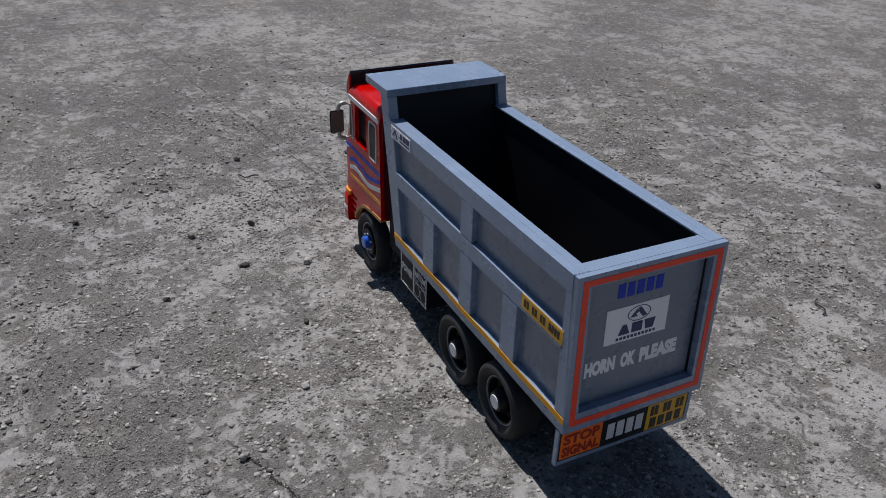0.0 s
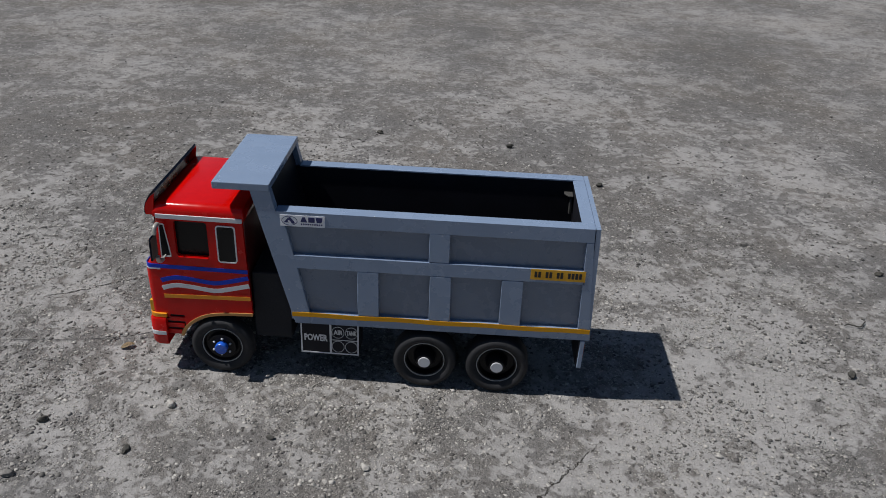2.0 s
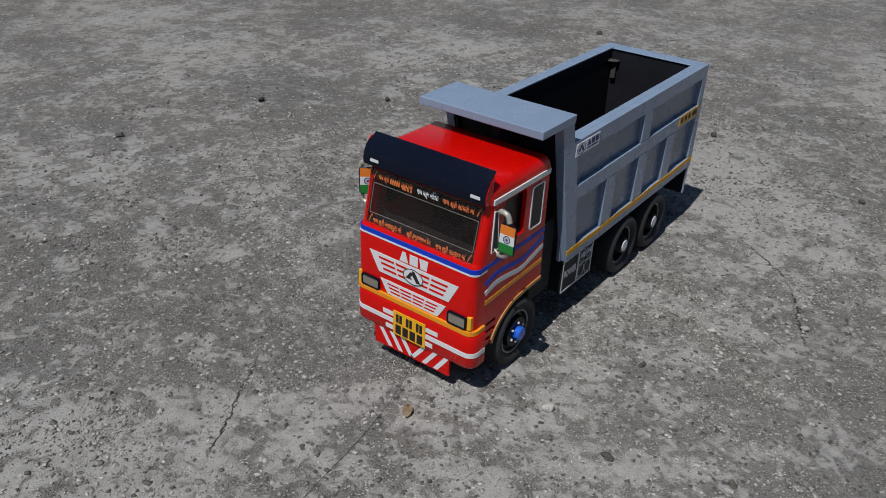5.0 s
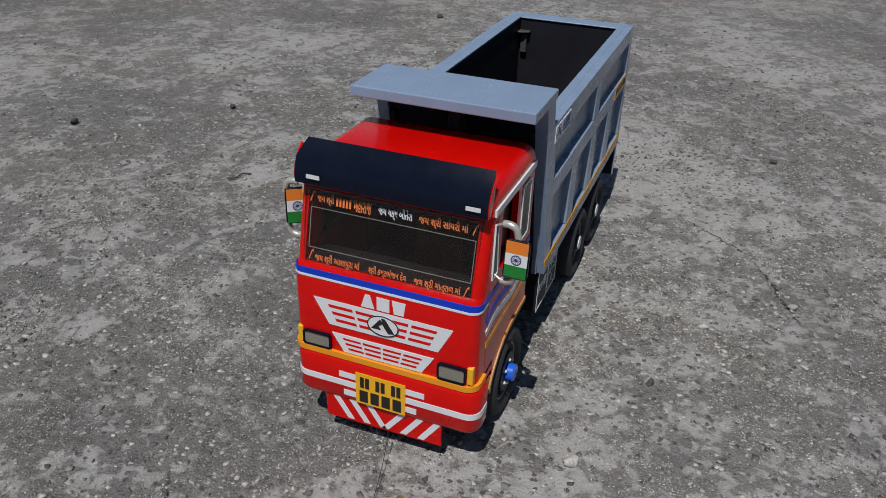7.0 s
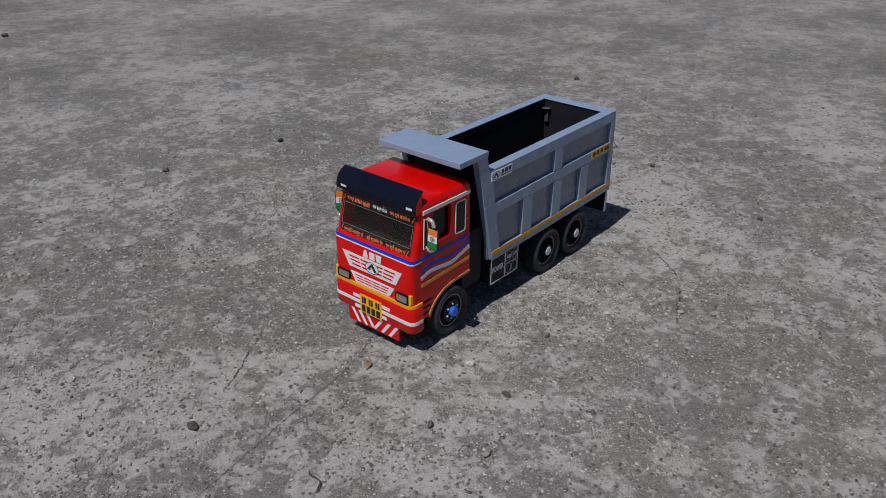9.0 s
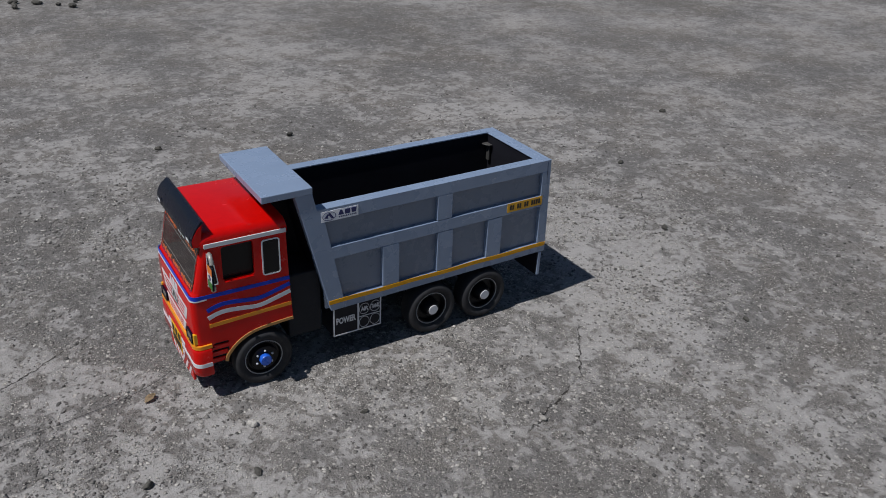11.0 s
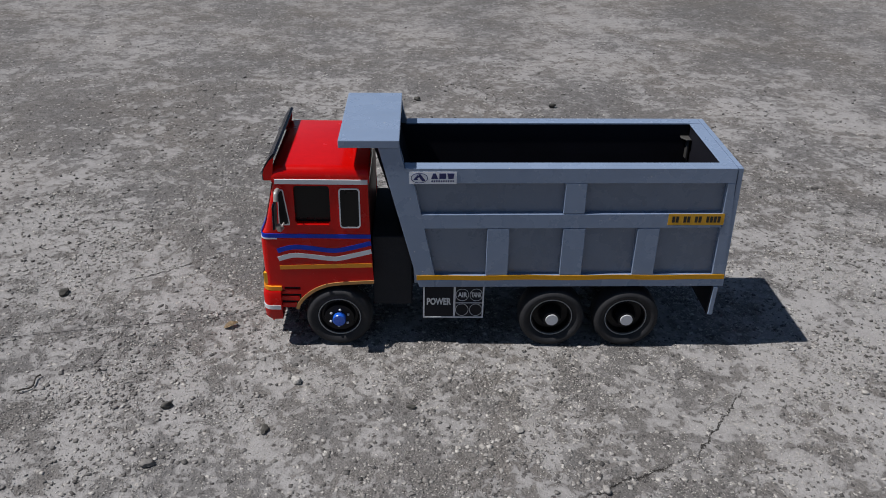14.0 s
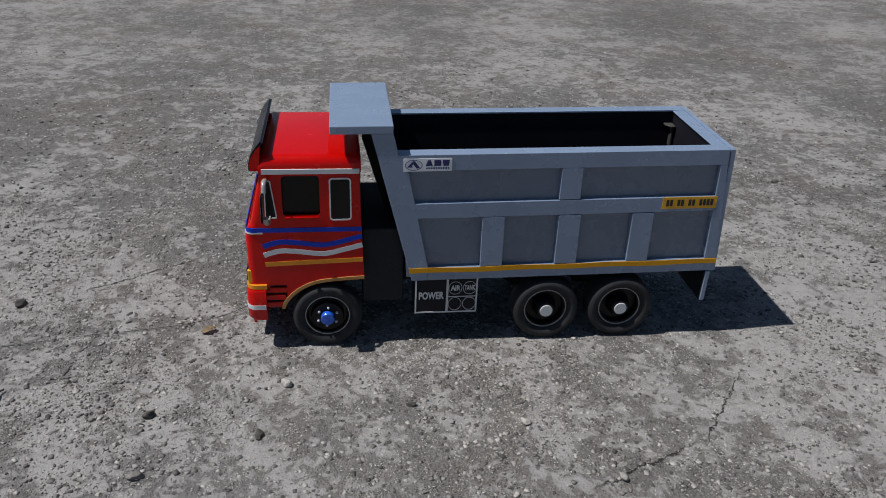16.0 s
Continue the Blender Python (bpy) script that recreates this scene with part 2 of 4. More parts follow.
    # hairline cracks
    wander = bent(mid.outputs["Color"], 0.016, co.outputs["Object"])

    def run(x, y, angle, length, width):
        mp = wire(nt, "ShaderNodeMapping", Location=(x + 0.008, y + 0.008, 0), Rotation=(0, 0, radians(angle)))
        mp.vector_type = "TEXTURE"
        ln.new(wander, mp.inputs["Vector"])
        axes = nt.new("ShaderNodeSeparateXYZ")
        ln.new(mp.outputs[0], axes.inputs[0])
        out = ramp(calc("ABSOLUTE", axes.outputs[1]), width, 0.4 * width)
        for lo, hi in ((0.0, 0.012), (length, length - 0.03)):
            out = calc("MULTIPLY", out, ramp(axes.outputs[0], lo, hi))
        return out

    crack = calc("MAXIMUM", run(0.275, -0.253, 23, 0.118, 0.0013), run(0.378, -0.213, 51, 0.125, 0.0009))
    crack = calc("MAXIMUM", crack, run(-0.165, 0.052, 31, 0.130, 0.0009))
    base = mix(crack, base, (0.04, 0.036, 0.033, 1))
    ln.new(base, bsdf.inputs["Base Color"])
    bsdf.inputs["Roughness"].default_value = 0.92
    bsdf.inputs["Specular IOR Level"].default_value = 0.25

    # relief, fine to coarse
    last = None
    for height, strength, distance, flip in ((calc("MULTIPLY_ADD", grit.outputs["Distance"], -0.8, fine.outputs["Fac"]), ramp(skin, 0.0, 1.0, 0.85, 0.45), 0.0016, False),
                                             (calc("SUBTRACT", skin, bald), 0.6, 0.0009, False), (mid.outputs["Fac"], 0.5, 0.0045, False), (body, 0.6, 0.0010, False), (crack, 0.8, 0.003, True)):
        b = wire(nt, "ShaderNodeBump", Distance=distance)
        b.invert = flip
        if isinstance(strength, float):
            b.inputs["Strength"].default_value = strength
        else:
            ln.new(strength, b.inputs["Strength"])
        ln.new(height, b.inputs["Height"])
        if last:
            ln.new(last, b.inputs["Normal"])
        last = b.outputs[0]
    ln.new(last, bsdf.inputs["Normal"])
    return m


def stone_material(name, lo, hi):
    m, nt, ln, bsdf = nodes_of(name)
    geo = nt.new("ShaderNodeNewGeometry")
    co = nt.new("ShaderNodeTexCoord")
    r = nt.new("ShaderNodeMix")
    r.data_type = "RGBA"
    r.inputs[6].default_value, r.inputs[7].default_value = lo, hi
    ln.new(geo.outputs["Random Per Island"], r.inputs[0])
    n = wire(nt, "ShaderNodeTexNoise", Scale=500.0, Detail=4.0)
    ln.new(co.outputs["Object"], n.inputs["Vector"])
    g = wire(nt, "ShaderNodeMapRange", From_Min=0.3, From_Max=0.7, To_Min=0.7, To_Max=1.25)
    ln.new(n.outputs["Fac"], g.inputs["Value"])
    s = nt.new("ShaderNodeVectorMath")
    s.operation = "SCALE"
    ln.new(r.outputs[2], s.inputs[0])
    ln.new(g.outputs[0], s.inputs["Scale"])
    ln.new(s.outputs[0], bsdf.inputs["Base Color"])
    bsdf.inputs["Roughness"].default_value = 0.9
    return m


GROUND = ground_material()
GRAVEL = stone_material("gravel_stone", (0.060, 0.055, 0.053, 1), (0.42, 0.395, 0.37, 1))
SHARD = stone_material("stone_shards", (0.12, 0.112, 0.106, 1), (0.56, 0.53, 0.49, 1))
PEBBLE = stone_material("pebble_stone", (0.055, 0.052, 0.050, 1), (0.19, 0.178, 0.168, 1))
DARK_STONE = stone_material("dark_stone", (0.035, 0.033, 0.030, 1), (0.075, 0.07, 0.062, 1))
LEAF = stone_material("dry_leaf", (0.26, 0.18, 0.10, 1), (0.36, 0.27, 0.17, 1))


# ---- building helpers ----
LEAN = [Matrix()]      # the slight lean of what is being built


def part(name, bm, material, parent, label=""):
    me = bpy.data.meshes.new(name)
    bmesh.ops.recalc_face_normals(bm, faces=bm.faces)
    bm.transform(LEAN[0])
    bm.to_mesh(me)
    bm.free()
    me.materials.append(material)
    ob = new(name, me)
    ob.parent = parent
    return tagged(ob, label)


def smooth(ob, angle=35):
    ob.data.shade_smooth()
    ob.data.set_sharp_from_angle(angle=radians(angle))
    return ob


def plane_at(origin, u, v):
    """A frame on a surface: u to the right and v up as one looks at it, n towards the viewer."""
    u, v = Vector(u).normalized(), Vector(v).normalized()
    m = Matrix((u, v, u.cross(v))).transposed().to_4x4()
    m.translation = Vector(origin)
    return m


def slab(bm, pts, n0, n1, m=Matrix(), bevel=0.0, seg=1):
    """A flat piece with the outline pts in u, v, from depth n0 to n1."""
    lo = [bm.verts.new(m @ Vector((u, v, n0))) for u, v in pts]
    hi = [bm.verts.new(m @ Vector((u, v, n1))) for u, v in pts]
    faces = [bm.faces.new(lo[::-1]), bm.faces.new(hi)]
    k = len(pts)
    faces += [bm.faces.new((lo[i], lo[(i + 1) % k], hi[(i + 1) % k], hi[i])) for i in range(k)]
    if bevel:
        edges = {e for f in faces for e in f.edges}
        bmesh.ops.bevel(bm, geom=list(edges), offset=bevel, segments=seg, affect="EDGES", profile=0.5)
    return bm


def rect(u0, u1, v0, v1):
    return [(u0, v0), (u1, v0), (u1, v1), (u0, v1)]


def rrect(u0, u1, v0, v1, r, seg=4):
    out = []
    for cu, cv, a in ((u1 - r, v0 + r, -90), (u1 - r, v1 - r, 0), (u0 + r, v1 - r, 90), (u0 + r, v0 + r, 180)):
        out += [(cu + r * math.cos(radians(a + 90 * i / seg)), cv + r * math.sin(radians(a + 90 * i / seg))) for i in range(seg + 1)]
    return out


def disc(cu, cv, ru, rv=None, seg=28):
    rv = rv or ru
    return [(cu + ru * math.cos(2 * math.pi * i / seg), cv + rv * math.sin(2 * math.pi * i / seg)) for i in range(seg)]


def holed(bm, outer, holes, n0, n1, m=Matrix()):
    """A flat piece with openings through it."""
    edges = []
    for loop in (outer, *holes):
        vs = [bm.verts.new((u, v, n0)) for u, v in loop]
        edges += [bm.edges.new((vs[i], vs[(i + 1) % len(vs)])) for i in range(len(vs))]
    made = bmesh.ops.triangle_fill(bm, edges=edges, use_beauty=True, use_dissolve=False)
    faces = [g for g in made["geom"] if isinstance(g, bmesh.types.BMFace)]
    ext = bmesh.ops.extrude_face_region(bm, geom=faces)
    vs = [g for g in ext["geom"] if isinstance(g, bmesh.types.BMVert)]
    bmesh.ops.translate(bm, verts=vs, vec=(0, 0, n1 - n0))
    bmesh.ops.transform(bm, matrix=m, verts=bm.verts)
    return bm


def ring(bm, outer, inner, n0, n1, m=Matrix()):
    """A closed band between two outlines of as many points."""
    k = len(outer)
    rows = [[bm.verts.new(m @ Vector((u, v, n))) for u, v in loop] for loop, n in ((outer, n0), (outer, n1), (inner, n1), (inner, n0))]
    for a in range(4):
        for i in range(k):
            j = (i + 1) % k
            bm.faces.new((rows[a][i], rows[a][j], rows[(a + 1) % 4][j], rows[(a + 1) % 4][i]))
    return bm


def ribbon(bm, pts, width, n0, n1, m=Matrix()):
    """A stripe of even width along a line in u, v."""
    left, right = [], []
    for i, (u, v) in enumerate(pts):
        a, b = pts[max(i - 1, 0)], pts[min(i + 1, len(pts) - 1)]
        d = Vector((b[0] - a[0], b[1] - a[1])).normalized() * width / 2
        left.append((u - d.y, v + d.x))
        right.append((u + d.y, v - d.x))
    rows = [[bm.verts.new(m @ Vector((u, v, n))) for u, v in side] for side, n in ((left, n0), (left, n1), (right, n1), (right, n0))]
    for i in range(len(pts) - 1):
        for a in range(4):
            bm.faces.new((rows[a][i], rows[a][i + 1], rows[(a + 1) % 4][i + 1], rows[(a + 1) % 4][i]))
    bm.faces.new([r[0] for r in rows])
    bm.faces.new([r[-1] for r in rows][::-1])
    return bm


def curve_through(pts, steps=6):
    """A smooth line through the points."""
    out = []
    for i in range(len(pts) - 1):
        p0, p1, p2, p3 = (Vector(pts[min(max(i + k, 0), len(pts) - 1)]) for k in (-1, 0, 1, 2))
        for s in range(steps):
            t = s / steps
            out.append(tuple(0.5 * (2 * p1 + (p2 - p0) * t + (2 * p0 - 5 * p1 + 4 * p2 - p3) * t * t + (3 * p1 - p0 - 3 * p2 + p3) * t**3)))
    return out + [tuple(pts[-1])]


def block(bm, x0, x1, y0, y1, z0, z1, bevel=0.0005, seg=1):
    return slab(bm, rect(x0, x1, y0, y1), z0, z1, Matrix(), bevel, seg)


def lathe(bm, profile, m=Matrix(), seg=40):
    """A turned shape round n: profile of (radius, n)."""
    rows = []
    for r, n in profile:
        if r < 1e-6:
            rows.append([bm.verts.new(m @ Vector((0, 0, n)))])
        else:
            rows.append([bm.verts.new(m @ Vector((r * math.cos(2 * math.pi * i / seg), r * math.sin(2 * math.pi * i / seg), n))) for i in range(seg)])
    for a, b in zip(rows, rows[1:]):
        for i in range(seg):
            j = (i + 1) % seg
            loop = [a[i % len(a)], a[j % len(a)], b[j % len(b)], b[i % len(b)]]
            loop = [v for k, v in enumerate(loop) if v not in loop[:k]]
            if len(loop) > 2:
                bm.faces.new(loop)
    return bm


def tube(bm, pts, r, seg=8):
    pts = [Vector(p) for p in pts]
    rows = []
    for i, p in enumerate(pts):
        d = (pts[min(i + 1, len(pts) - 1)] - pts[max(i - 1, 0)]).normalized()
        side = d.cross(Vector((0.31, 0.2, 0.93))).normalized()
        up = side.cross(d)
        rows.append([bm.verts.new(p + r * (math.cos(2 * math.pi * k / seg) * side + math.sin(2 * math.pi * k / seg) * up)) for k in range(seg)])
    for a, b in zip(rows, rows[1:]):
        for k in range(seg):
            bm.faces.new((a[k], a[(k + 1) % seg], b[(k + 1) % seg], b[k]))
    bm.faces.new(rows[0][::-1])
    bm.faces.new(rows[-1])
    return bm


def words(text, m, u0, u1, v0, v1, n, bold=0.0):
    """Letters fitted into a box of the surface frame m, slightly raised."""
    cu = bpy.data.curves.new("letters", "FONT")
    cu.body, cu.resolution_u, cu.extrude, cu.offset = text, 3, 0.02, bold
    tmp = new("letters", cu)
    bpy.context.view_layer.update()
    me = bpy.data.meshes.new_from_object(tmp.evaluated_get(bpy.context.evaluated_depsgraph_get()))
    bm = bmesh.new()
    bm.from_mesh(me)
    bpy.data.objects.remove(tmp)
    bpy.data.curves.remove(cu)
    bpy.data.meshes.remove(me)
    lo = [min(v.co[k] for v in bm.verts) for k in range(3)]
    hi = [max(v.co[k] for v in bm.verts) for k in range(3)]
    for v in bm.verts:
        v.co = m @ Vector((u0 + (v.co.x - lo[0]) / (hi[0] - lo[0]) * (u1 - u0), v0 + (v.co.y - lo[1]) / (hi[1] - lo[1]) * (v1 - v0), n + (v.co.z - lo[2]) / (hi[2] - lo[2]) * 0.0002))
    return bm


def bars(name, m, u0, u1, v0, v1, n, count, gap, material, parent, label="", skip=()):
    """Plain upright bars in the place of writing, each a part."""
    step = (u1 - u0) / count
    for i in range(count):
        if i in skip:
            continue
        bm = bmesh.new()
        slab(bm, rect(u0 + (i + gap / 2) * step, u0 + (i + 1 - gap / 2) * step, v0, v1), n, n + 0.0003, m)
        part(name, bm, material, parent, label)


def name_shapes(m, u0, u1, v0, v1, n, material, parent, label=""):
    """Three plain solid shapes in the place of the maker's name: a wedge, a block, a wedge turned over."""
    w = (u1 - u0) / 3.3
    for k, (low, high) in enumerate(((1.0, 0.36), (0.94, 0.94), (0.70, 1.0))):
        c = u0 + w * (0.5 + 1.15 * k)
        bm = bmesh.new()
        slab(bm, [(c - low * w / 2, v0), (c + low * w / 2, v0), (c + high * w / 2, v1), (c - high * w / 2, v1)], n, n + 0.0003, m)
        part("name_shape", bm, material, parent, label)


# ---- ground ----
def build_ground():
    """One sheet to the horizon, finest round the truck, never above z = 0."""
    k, c, n = 8.0, 0.045, 210
    line = [c * math.sinh(k * (2 * i / n - 1)) for i in range(n + 1)]
    verts = []
    for y in line:
        for x in line:
            far = max(abs(x), abs(y))
            z = 0.0
            if far < 6:
                p = Vector((x + 3.1, y - 1.7, 0.4))
                z = -0.0006 * abs(noise.noise(p * 70)) - 0.0010 * abs(noise.noise(p * 22)) - 0.0016 * (0.5 + 0.5 * noise.noise(p * 5)) * min(1.0, max(0.0, (far - 0.16) * 4))
            verts.append((x + 0.24, y, z))
    w = n + 1
    faces = [(j * w + i, j * w + i + 1, (j + 1) * w + i + 1, (j + 1) * w + i) for j in range(n) for i in range(n)]
    me = bpy.data.meshes.new("ground")
    me.from_pydata(verts, [], faces)
    me.materials.append(GROUND)
    ob = smooth(new("ground", me), 180)
    return tagged(ob, "grey worn gritty concrete ground with pale dusty patches", "ground", kind="structure")


ground = build_ground()

# ---- the truck ----
truck = tagged(new("toy_tipper_truck"), "handmade toy tipper truck, red cab and grey open bed, on concrete", "toy truck")

NEAR, FAR = -0.0600, 0.0590           # bed sides
CABN, CABF = -0.0572, 0.0628          # cab sides
CABY = 0.5 * (CABN + CABF)
SIDE = plane_at((0, 0, 0), (1, 0, 0), (0, 0, 1))          # seen from -y: u = x, v = z, n = -y
FARSIDE = plane_at((0, 0, 0), (-1, 0, 0), (0, 0, 1))      # seen from +y: u = -x
REAR = plane_at((0, 0, 0), (0, 1, 0), (0, 0, 1))          # seen from behind: u = y, n = x
FRONT = plane_at((0, 0, 0), (0, -1, 0), (0, 0, 1))        # seen from ahead: u = -y, n = -x


def mirrored(pts):
    return [(-u, v) for u, v in pts][::-1]


# -- chassis
bm = bmesh.new()
for y in (-0.017, 0.017):
    block(bm, 0.030, 0.428, y - 0.004, y + 0.004, 0.046, 0.0665)
for x in (0.112, 0.165, 0.235, 0.316, 0.40):
    block(bm, x, x + 0.008, -0.0128, 0.0128, 0.048, 0.062)
chassis = part("chassis", bm, MATT_BLACK, truck, "black chassis rails under the bed")
for x in (0.0792, 0.2808, 0.3525):
    bm = bmesh.new()
    lathe(bm, [(0, -0.046), (0.0035, -0.046), (0.0035, 0.046), (0, 0.046)], plane_at((x, 0.0, 0.0315), (1, 0, 0), (0, 0, 1)), 14)
    smooth(part("axle", bm, MATT_BLACK, chassis))
    for y in (-0.017, 0.017):
        bm = bmesh.new()
        slab(bm, [(x - 0.022, 0.047), (x, 0.034), (x + 0.022, 0.047), (x + 0.022, 0.0505), (x - 0.022, 0.0505)], -y - 0.003, -y + 0.003, SIDE)
        part("leaf_spring", bm, MATT_BLACK, chassis)
# black box; its lower part is added to stand for the shade behind the cab
bm = bmesh.new()
block(bm, 0.1112, 0.148, -0.048, 0.054, 0.040, 0.114, 0.001)
part("box_with_shade_fill", bm, MATT_BLACK, chassis, "black box between cab and bed, lower part added as shade")


# -- wheels
def tyre_profile(r, half, dish):
    """Half section of a tyre whose face dips by dish towards the rim."""
    return [(0.0196, -half + 0.0015), (0.0225, -half), (r - 0.0045, -half), (r - 0.0012, -half + 0.0022), (r, -half + 0.0048),
            (r, half - 0.0048), (r - 0.0010, half - 0.0020), (r - 0.0034, half - 0.0002), (r - 0.0050, half), (r - 0.0066, half - 0.0004),
            (0.0222, half - 0.45 * dish), (0.0206, half - dish), (0.0196, half - dish - 0.0006)]


WHEEL_Z, WHEEL_R = 0.0315, 0.0312


def wheel(x, y, sgn, front):
    """sgn: -1 for the side towards -y. The outer face lies at y."""
    half, dish = (0.0085, 0.0032) if front else (0.0125, 0.0044)
    m = plane_at((x, y - sgn * half, WHEEL_Z), (-sgn, 0, 0), (0, 0, 1))
    lip = half - dish
    bm = bmesh.new()
    lathe(bm, tyre_profile(WHEEL_R, half, dish), m, 64)
    tyre = smooth(part("wheel", bm, RUBBER, truck, "black rubber tyre on a black rim"), 50)
    bm = bmesh.new()
    lathe(bm, [(0.0199, lip - 0.0008), (0.0199, -half), (0.0, -half)], m, 48)
    if front:
        lathe(bm, [(0.0198, lip - 0.0004), (0.0184, lip - 0.0008), (0.0172, lip - 0.0030), (0.0150, lip - 0.0030), (0.0138, half - 0.0017), (0.0, half - 0.0015)], m, 48)
    else:
        lathe(bm, [(0.0198, lip - 0.0004), (0.0182, lip - 0.0010), (0.0168, lip - 0.0070), (0.0112, lip - 0.0076), (0.0100, lip - 0.0010), (0.0088, lip + 0.0012),
                   (0.0078, half - 0.0008), (0.0068, half - 0.0003), (0.0, half - 0.0003)], m, 48)
    smooth(part("rim", bm, RIM, tyre), 30)
    bm = bmesh.new()
    ring(bm, disc(0, 0, 0.0201, seg=48), disc(0, 0, 0.0193, seg=48), lip - 0.0010, lip + 0.0003, m)
    part("rim_edge", bm, RIMLINE, tyre, "worn light grey rim edge")
    bm = bmesh.new()
    if front:
        lathe(bm, [(0.0062, half - 0.0017), (0.0062, half + 0.0032), (0.0056, half + 0.0042), (0.0, half + 0.0045)], m, 20)
        smooth(part("hub_cap", bm, CAPBLUE, tyre, "bright blue hub cap"), 30)
        for i in range(6):
            a = radians(60 * i + 25)
            bm = bmesh.new()
            lathe(bm, [(0.0012, half - 0.0017), (0.0012, half - 0.0004), (0.0008, half + 0.0002), (0, half + 0.0002)], m @ Matrix.Translation((0.0092 * math.cos(a), 0.0092 * math.sin(a), 0)), 8)
            part("wheel_nut", bm, WHITE, tyre)
    else:
        lathe(bm, [(0.0060, half - 0.0004), (0.0060, half + 0.0002), (0.0057, half + 0.0005), (0, half + 0.0005)], m, 28)
        smooth(part("hub_cap", bm, WHITE, tyre, "white round hub cap"), 30)
    return tyre


AXLES = ((0.0792, True), (0.2808, False), (0.3525, False))
for x, front in AXLES:
    y = 0.0600 if front else 0.0612
    wheel(x, -y, -1, front)
    wheel(x, y, 1, front)


# -- dump bed: black tub, grey frame work
LEAN[0] = Matrix.Translation((0.29, 0, 0.07)) @ pose(0, 0, 0, 0, -0.6, 0) @ Matrix.Translation((-0.29, 0, -0.07))
Z0, ZT = 0.0685, 0.1885
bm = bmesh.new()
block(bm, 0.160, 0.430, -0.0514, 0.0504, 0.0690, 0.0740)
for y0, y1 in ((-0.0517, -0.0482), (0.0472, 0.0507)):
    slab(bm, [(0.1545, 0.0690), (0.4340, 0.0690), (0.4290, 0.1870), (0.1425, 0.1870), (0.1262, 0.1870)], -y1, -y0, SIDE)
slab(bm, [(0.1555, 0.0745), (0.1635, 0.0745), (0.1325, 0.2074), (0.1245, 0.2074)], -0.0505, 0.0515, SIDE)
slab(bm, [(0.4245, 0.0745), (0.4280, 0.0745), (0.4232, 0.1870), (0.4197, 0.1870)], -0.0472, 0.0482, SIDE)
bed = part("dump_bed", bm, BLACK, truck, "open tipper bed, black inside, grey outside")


def side_frame(sgn):
    """Rails, posts and panels of one bed side."""
    y = NEAR if sgn < 0 else FAR
    m = plane_at((0, y, 0), (1, 0, 0), (0, 0, 1))
    if sgn > 0:
        m = m @ Matrix.Diagonal((1, 1, -1, 1))
    def piece(name, pts, n0=-0.0066, n1=0.0, mat=GREY, bevel=0.0004, label=""):
        bm = bmesh.new()
        slab(bm, pts, n0, n1, m, bevel)
        return part(name, bm, mat, bed, label)

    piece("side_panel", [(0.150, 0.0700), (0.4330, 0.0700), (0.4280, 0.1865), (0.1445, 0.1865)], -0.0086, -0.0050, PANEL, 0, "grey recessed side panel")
    piece("front_post", [(0.1545, Z0), (0.1690, Z0), (0.1688, 0.0815), (0.1512, 0.1715), (0.1425, 0.1865), (0.1384, 0.2075), (0.1203, 0.2075)], n0=-0.0086, label="slanted grey corner post")
    piece("top_rail", [(0.1427, 0.1868), (0.1500, 0.1745), (0.4300, 0.1745), (0.4292, ZT), (0.1425, ZT)], -0.0066, 0.0, GREY, 0.0002)
    piece("top_cap", [(0.1424, 0.1871), (0.4292, 0.1871), (0.4292, ZT), (0.1424, ZT)], -0.0127, -0.0066, GREY, 0.0001)
    piece("bottom_rail", [(0.1690, Z0), (0.4378, Z0), (0.4374, 0.0810), (0.4250, 0.0813), (0.36, 0.0815), (0.27, 0.0806), (0.169, 0.0810)])
    piece("middle_rail", [(0.1585, 0.1300), (0.4265, 0.1305), (0.4262, 0.1448), (0.1562, 0.1442)])
    piece("rear_post", [(0.4258, 0.0815), (0.4372, 0.0815), (0.4300, 0.1744), (0.4232, 0.1744)])
    for x in (0.2155, 0.2835, 0.3505):
        piece("post", [(x, 0.0812), (x + 0.0201, 0.0812), (x + 0.0198, 0.1299), (x + 0.0008, 0.1299), (x - 0.0002, 0.1288)])
    piece("post", [(0.2818, 0.1449), (0.3008, 0.1449), (0.3006, 0.1744), (0.2820, 0.1744)])
    bm = bmesh.new()
    wave = [(0.1520 + 0.2855 * i / 40, 0.0787 + 0.0004 * math.sin(i * 0.55)) for i in range(41)]
    ribbon(bm, wave, 0.0048, 0.0, 0.0004, m)
    part("yellow_stripe", bm, AMBER, bed, "yellow reflective tape line")
    return m


def emblem(m, cu, cv, ru, rv, n, parent, ink=NAVY, face=None):
    """A plain oval badge with a split triangle."""
    if face:
        bm = bmesh.new()
        slab(bm, disc(cu, cv, ru, rv), n, n + 0.0002, m)
        part("badge", bm, face, parent)
        n += 0.0002
    bm = bmesh.new()
    ring(bm, disc(cu, cv, ru, rv), disc(cu, cv, ru * 0.93, rv * 0.91), n, n + 0.0002, m)
    part("badge_ring", bm, ink, parent)
    bm = bmesh.new()
    for shape in ([(-0.74, -0.40), (-0.18, 0.64), (0.02, 0.26), (-0.26, -0.08), (-0.10, -0.40)], [(-0.10, 0.76), (0.14, 0.74), (0.72, -0.52), (0.34, -0.62), (0.00, 0.10)]):
        slab(bm, [(cu + a * ru, cv + b * rv) for a, b in shape], n, n + 0.0002, m)
    part("badge_mark", bm, ink, parent)


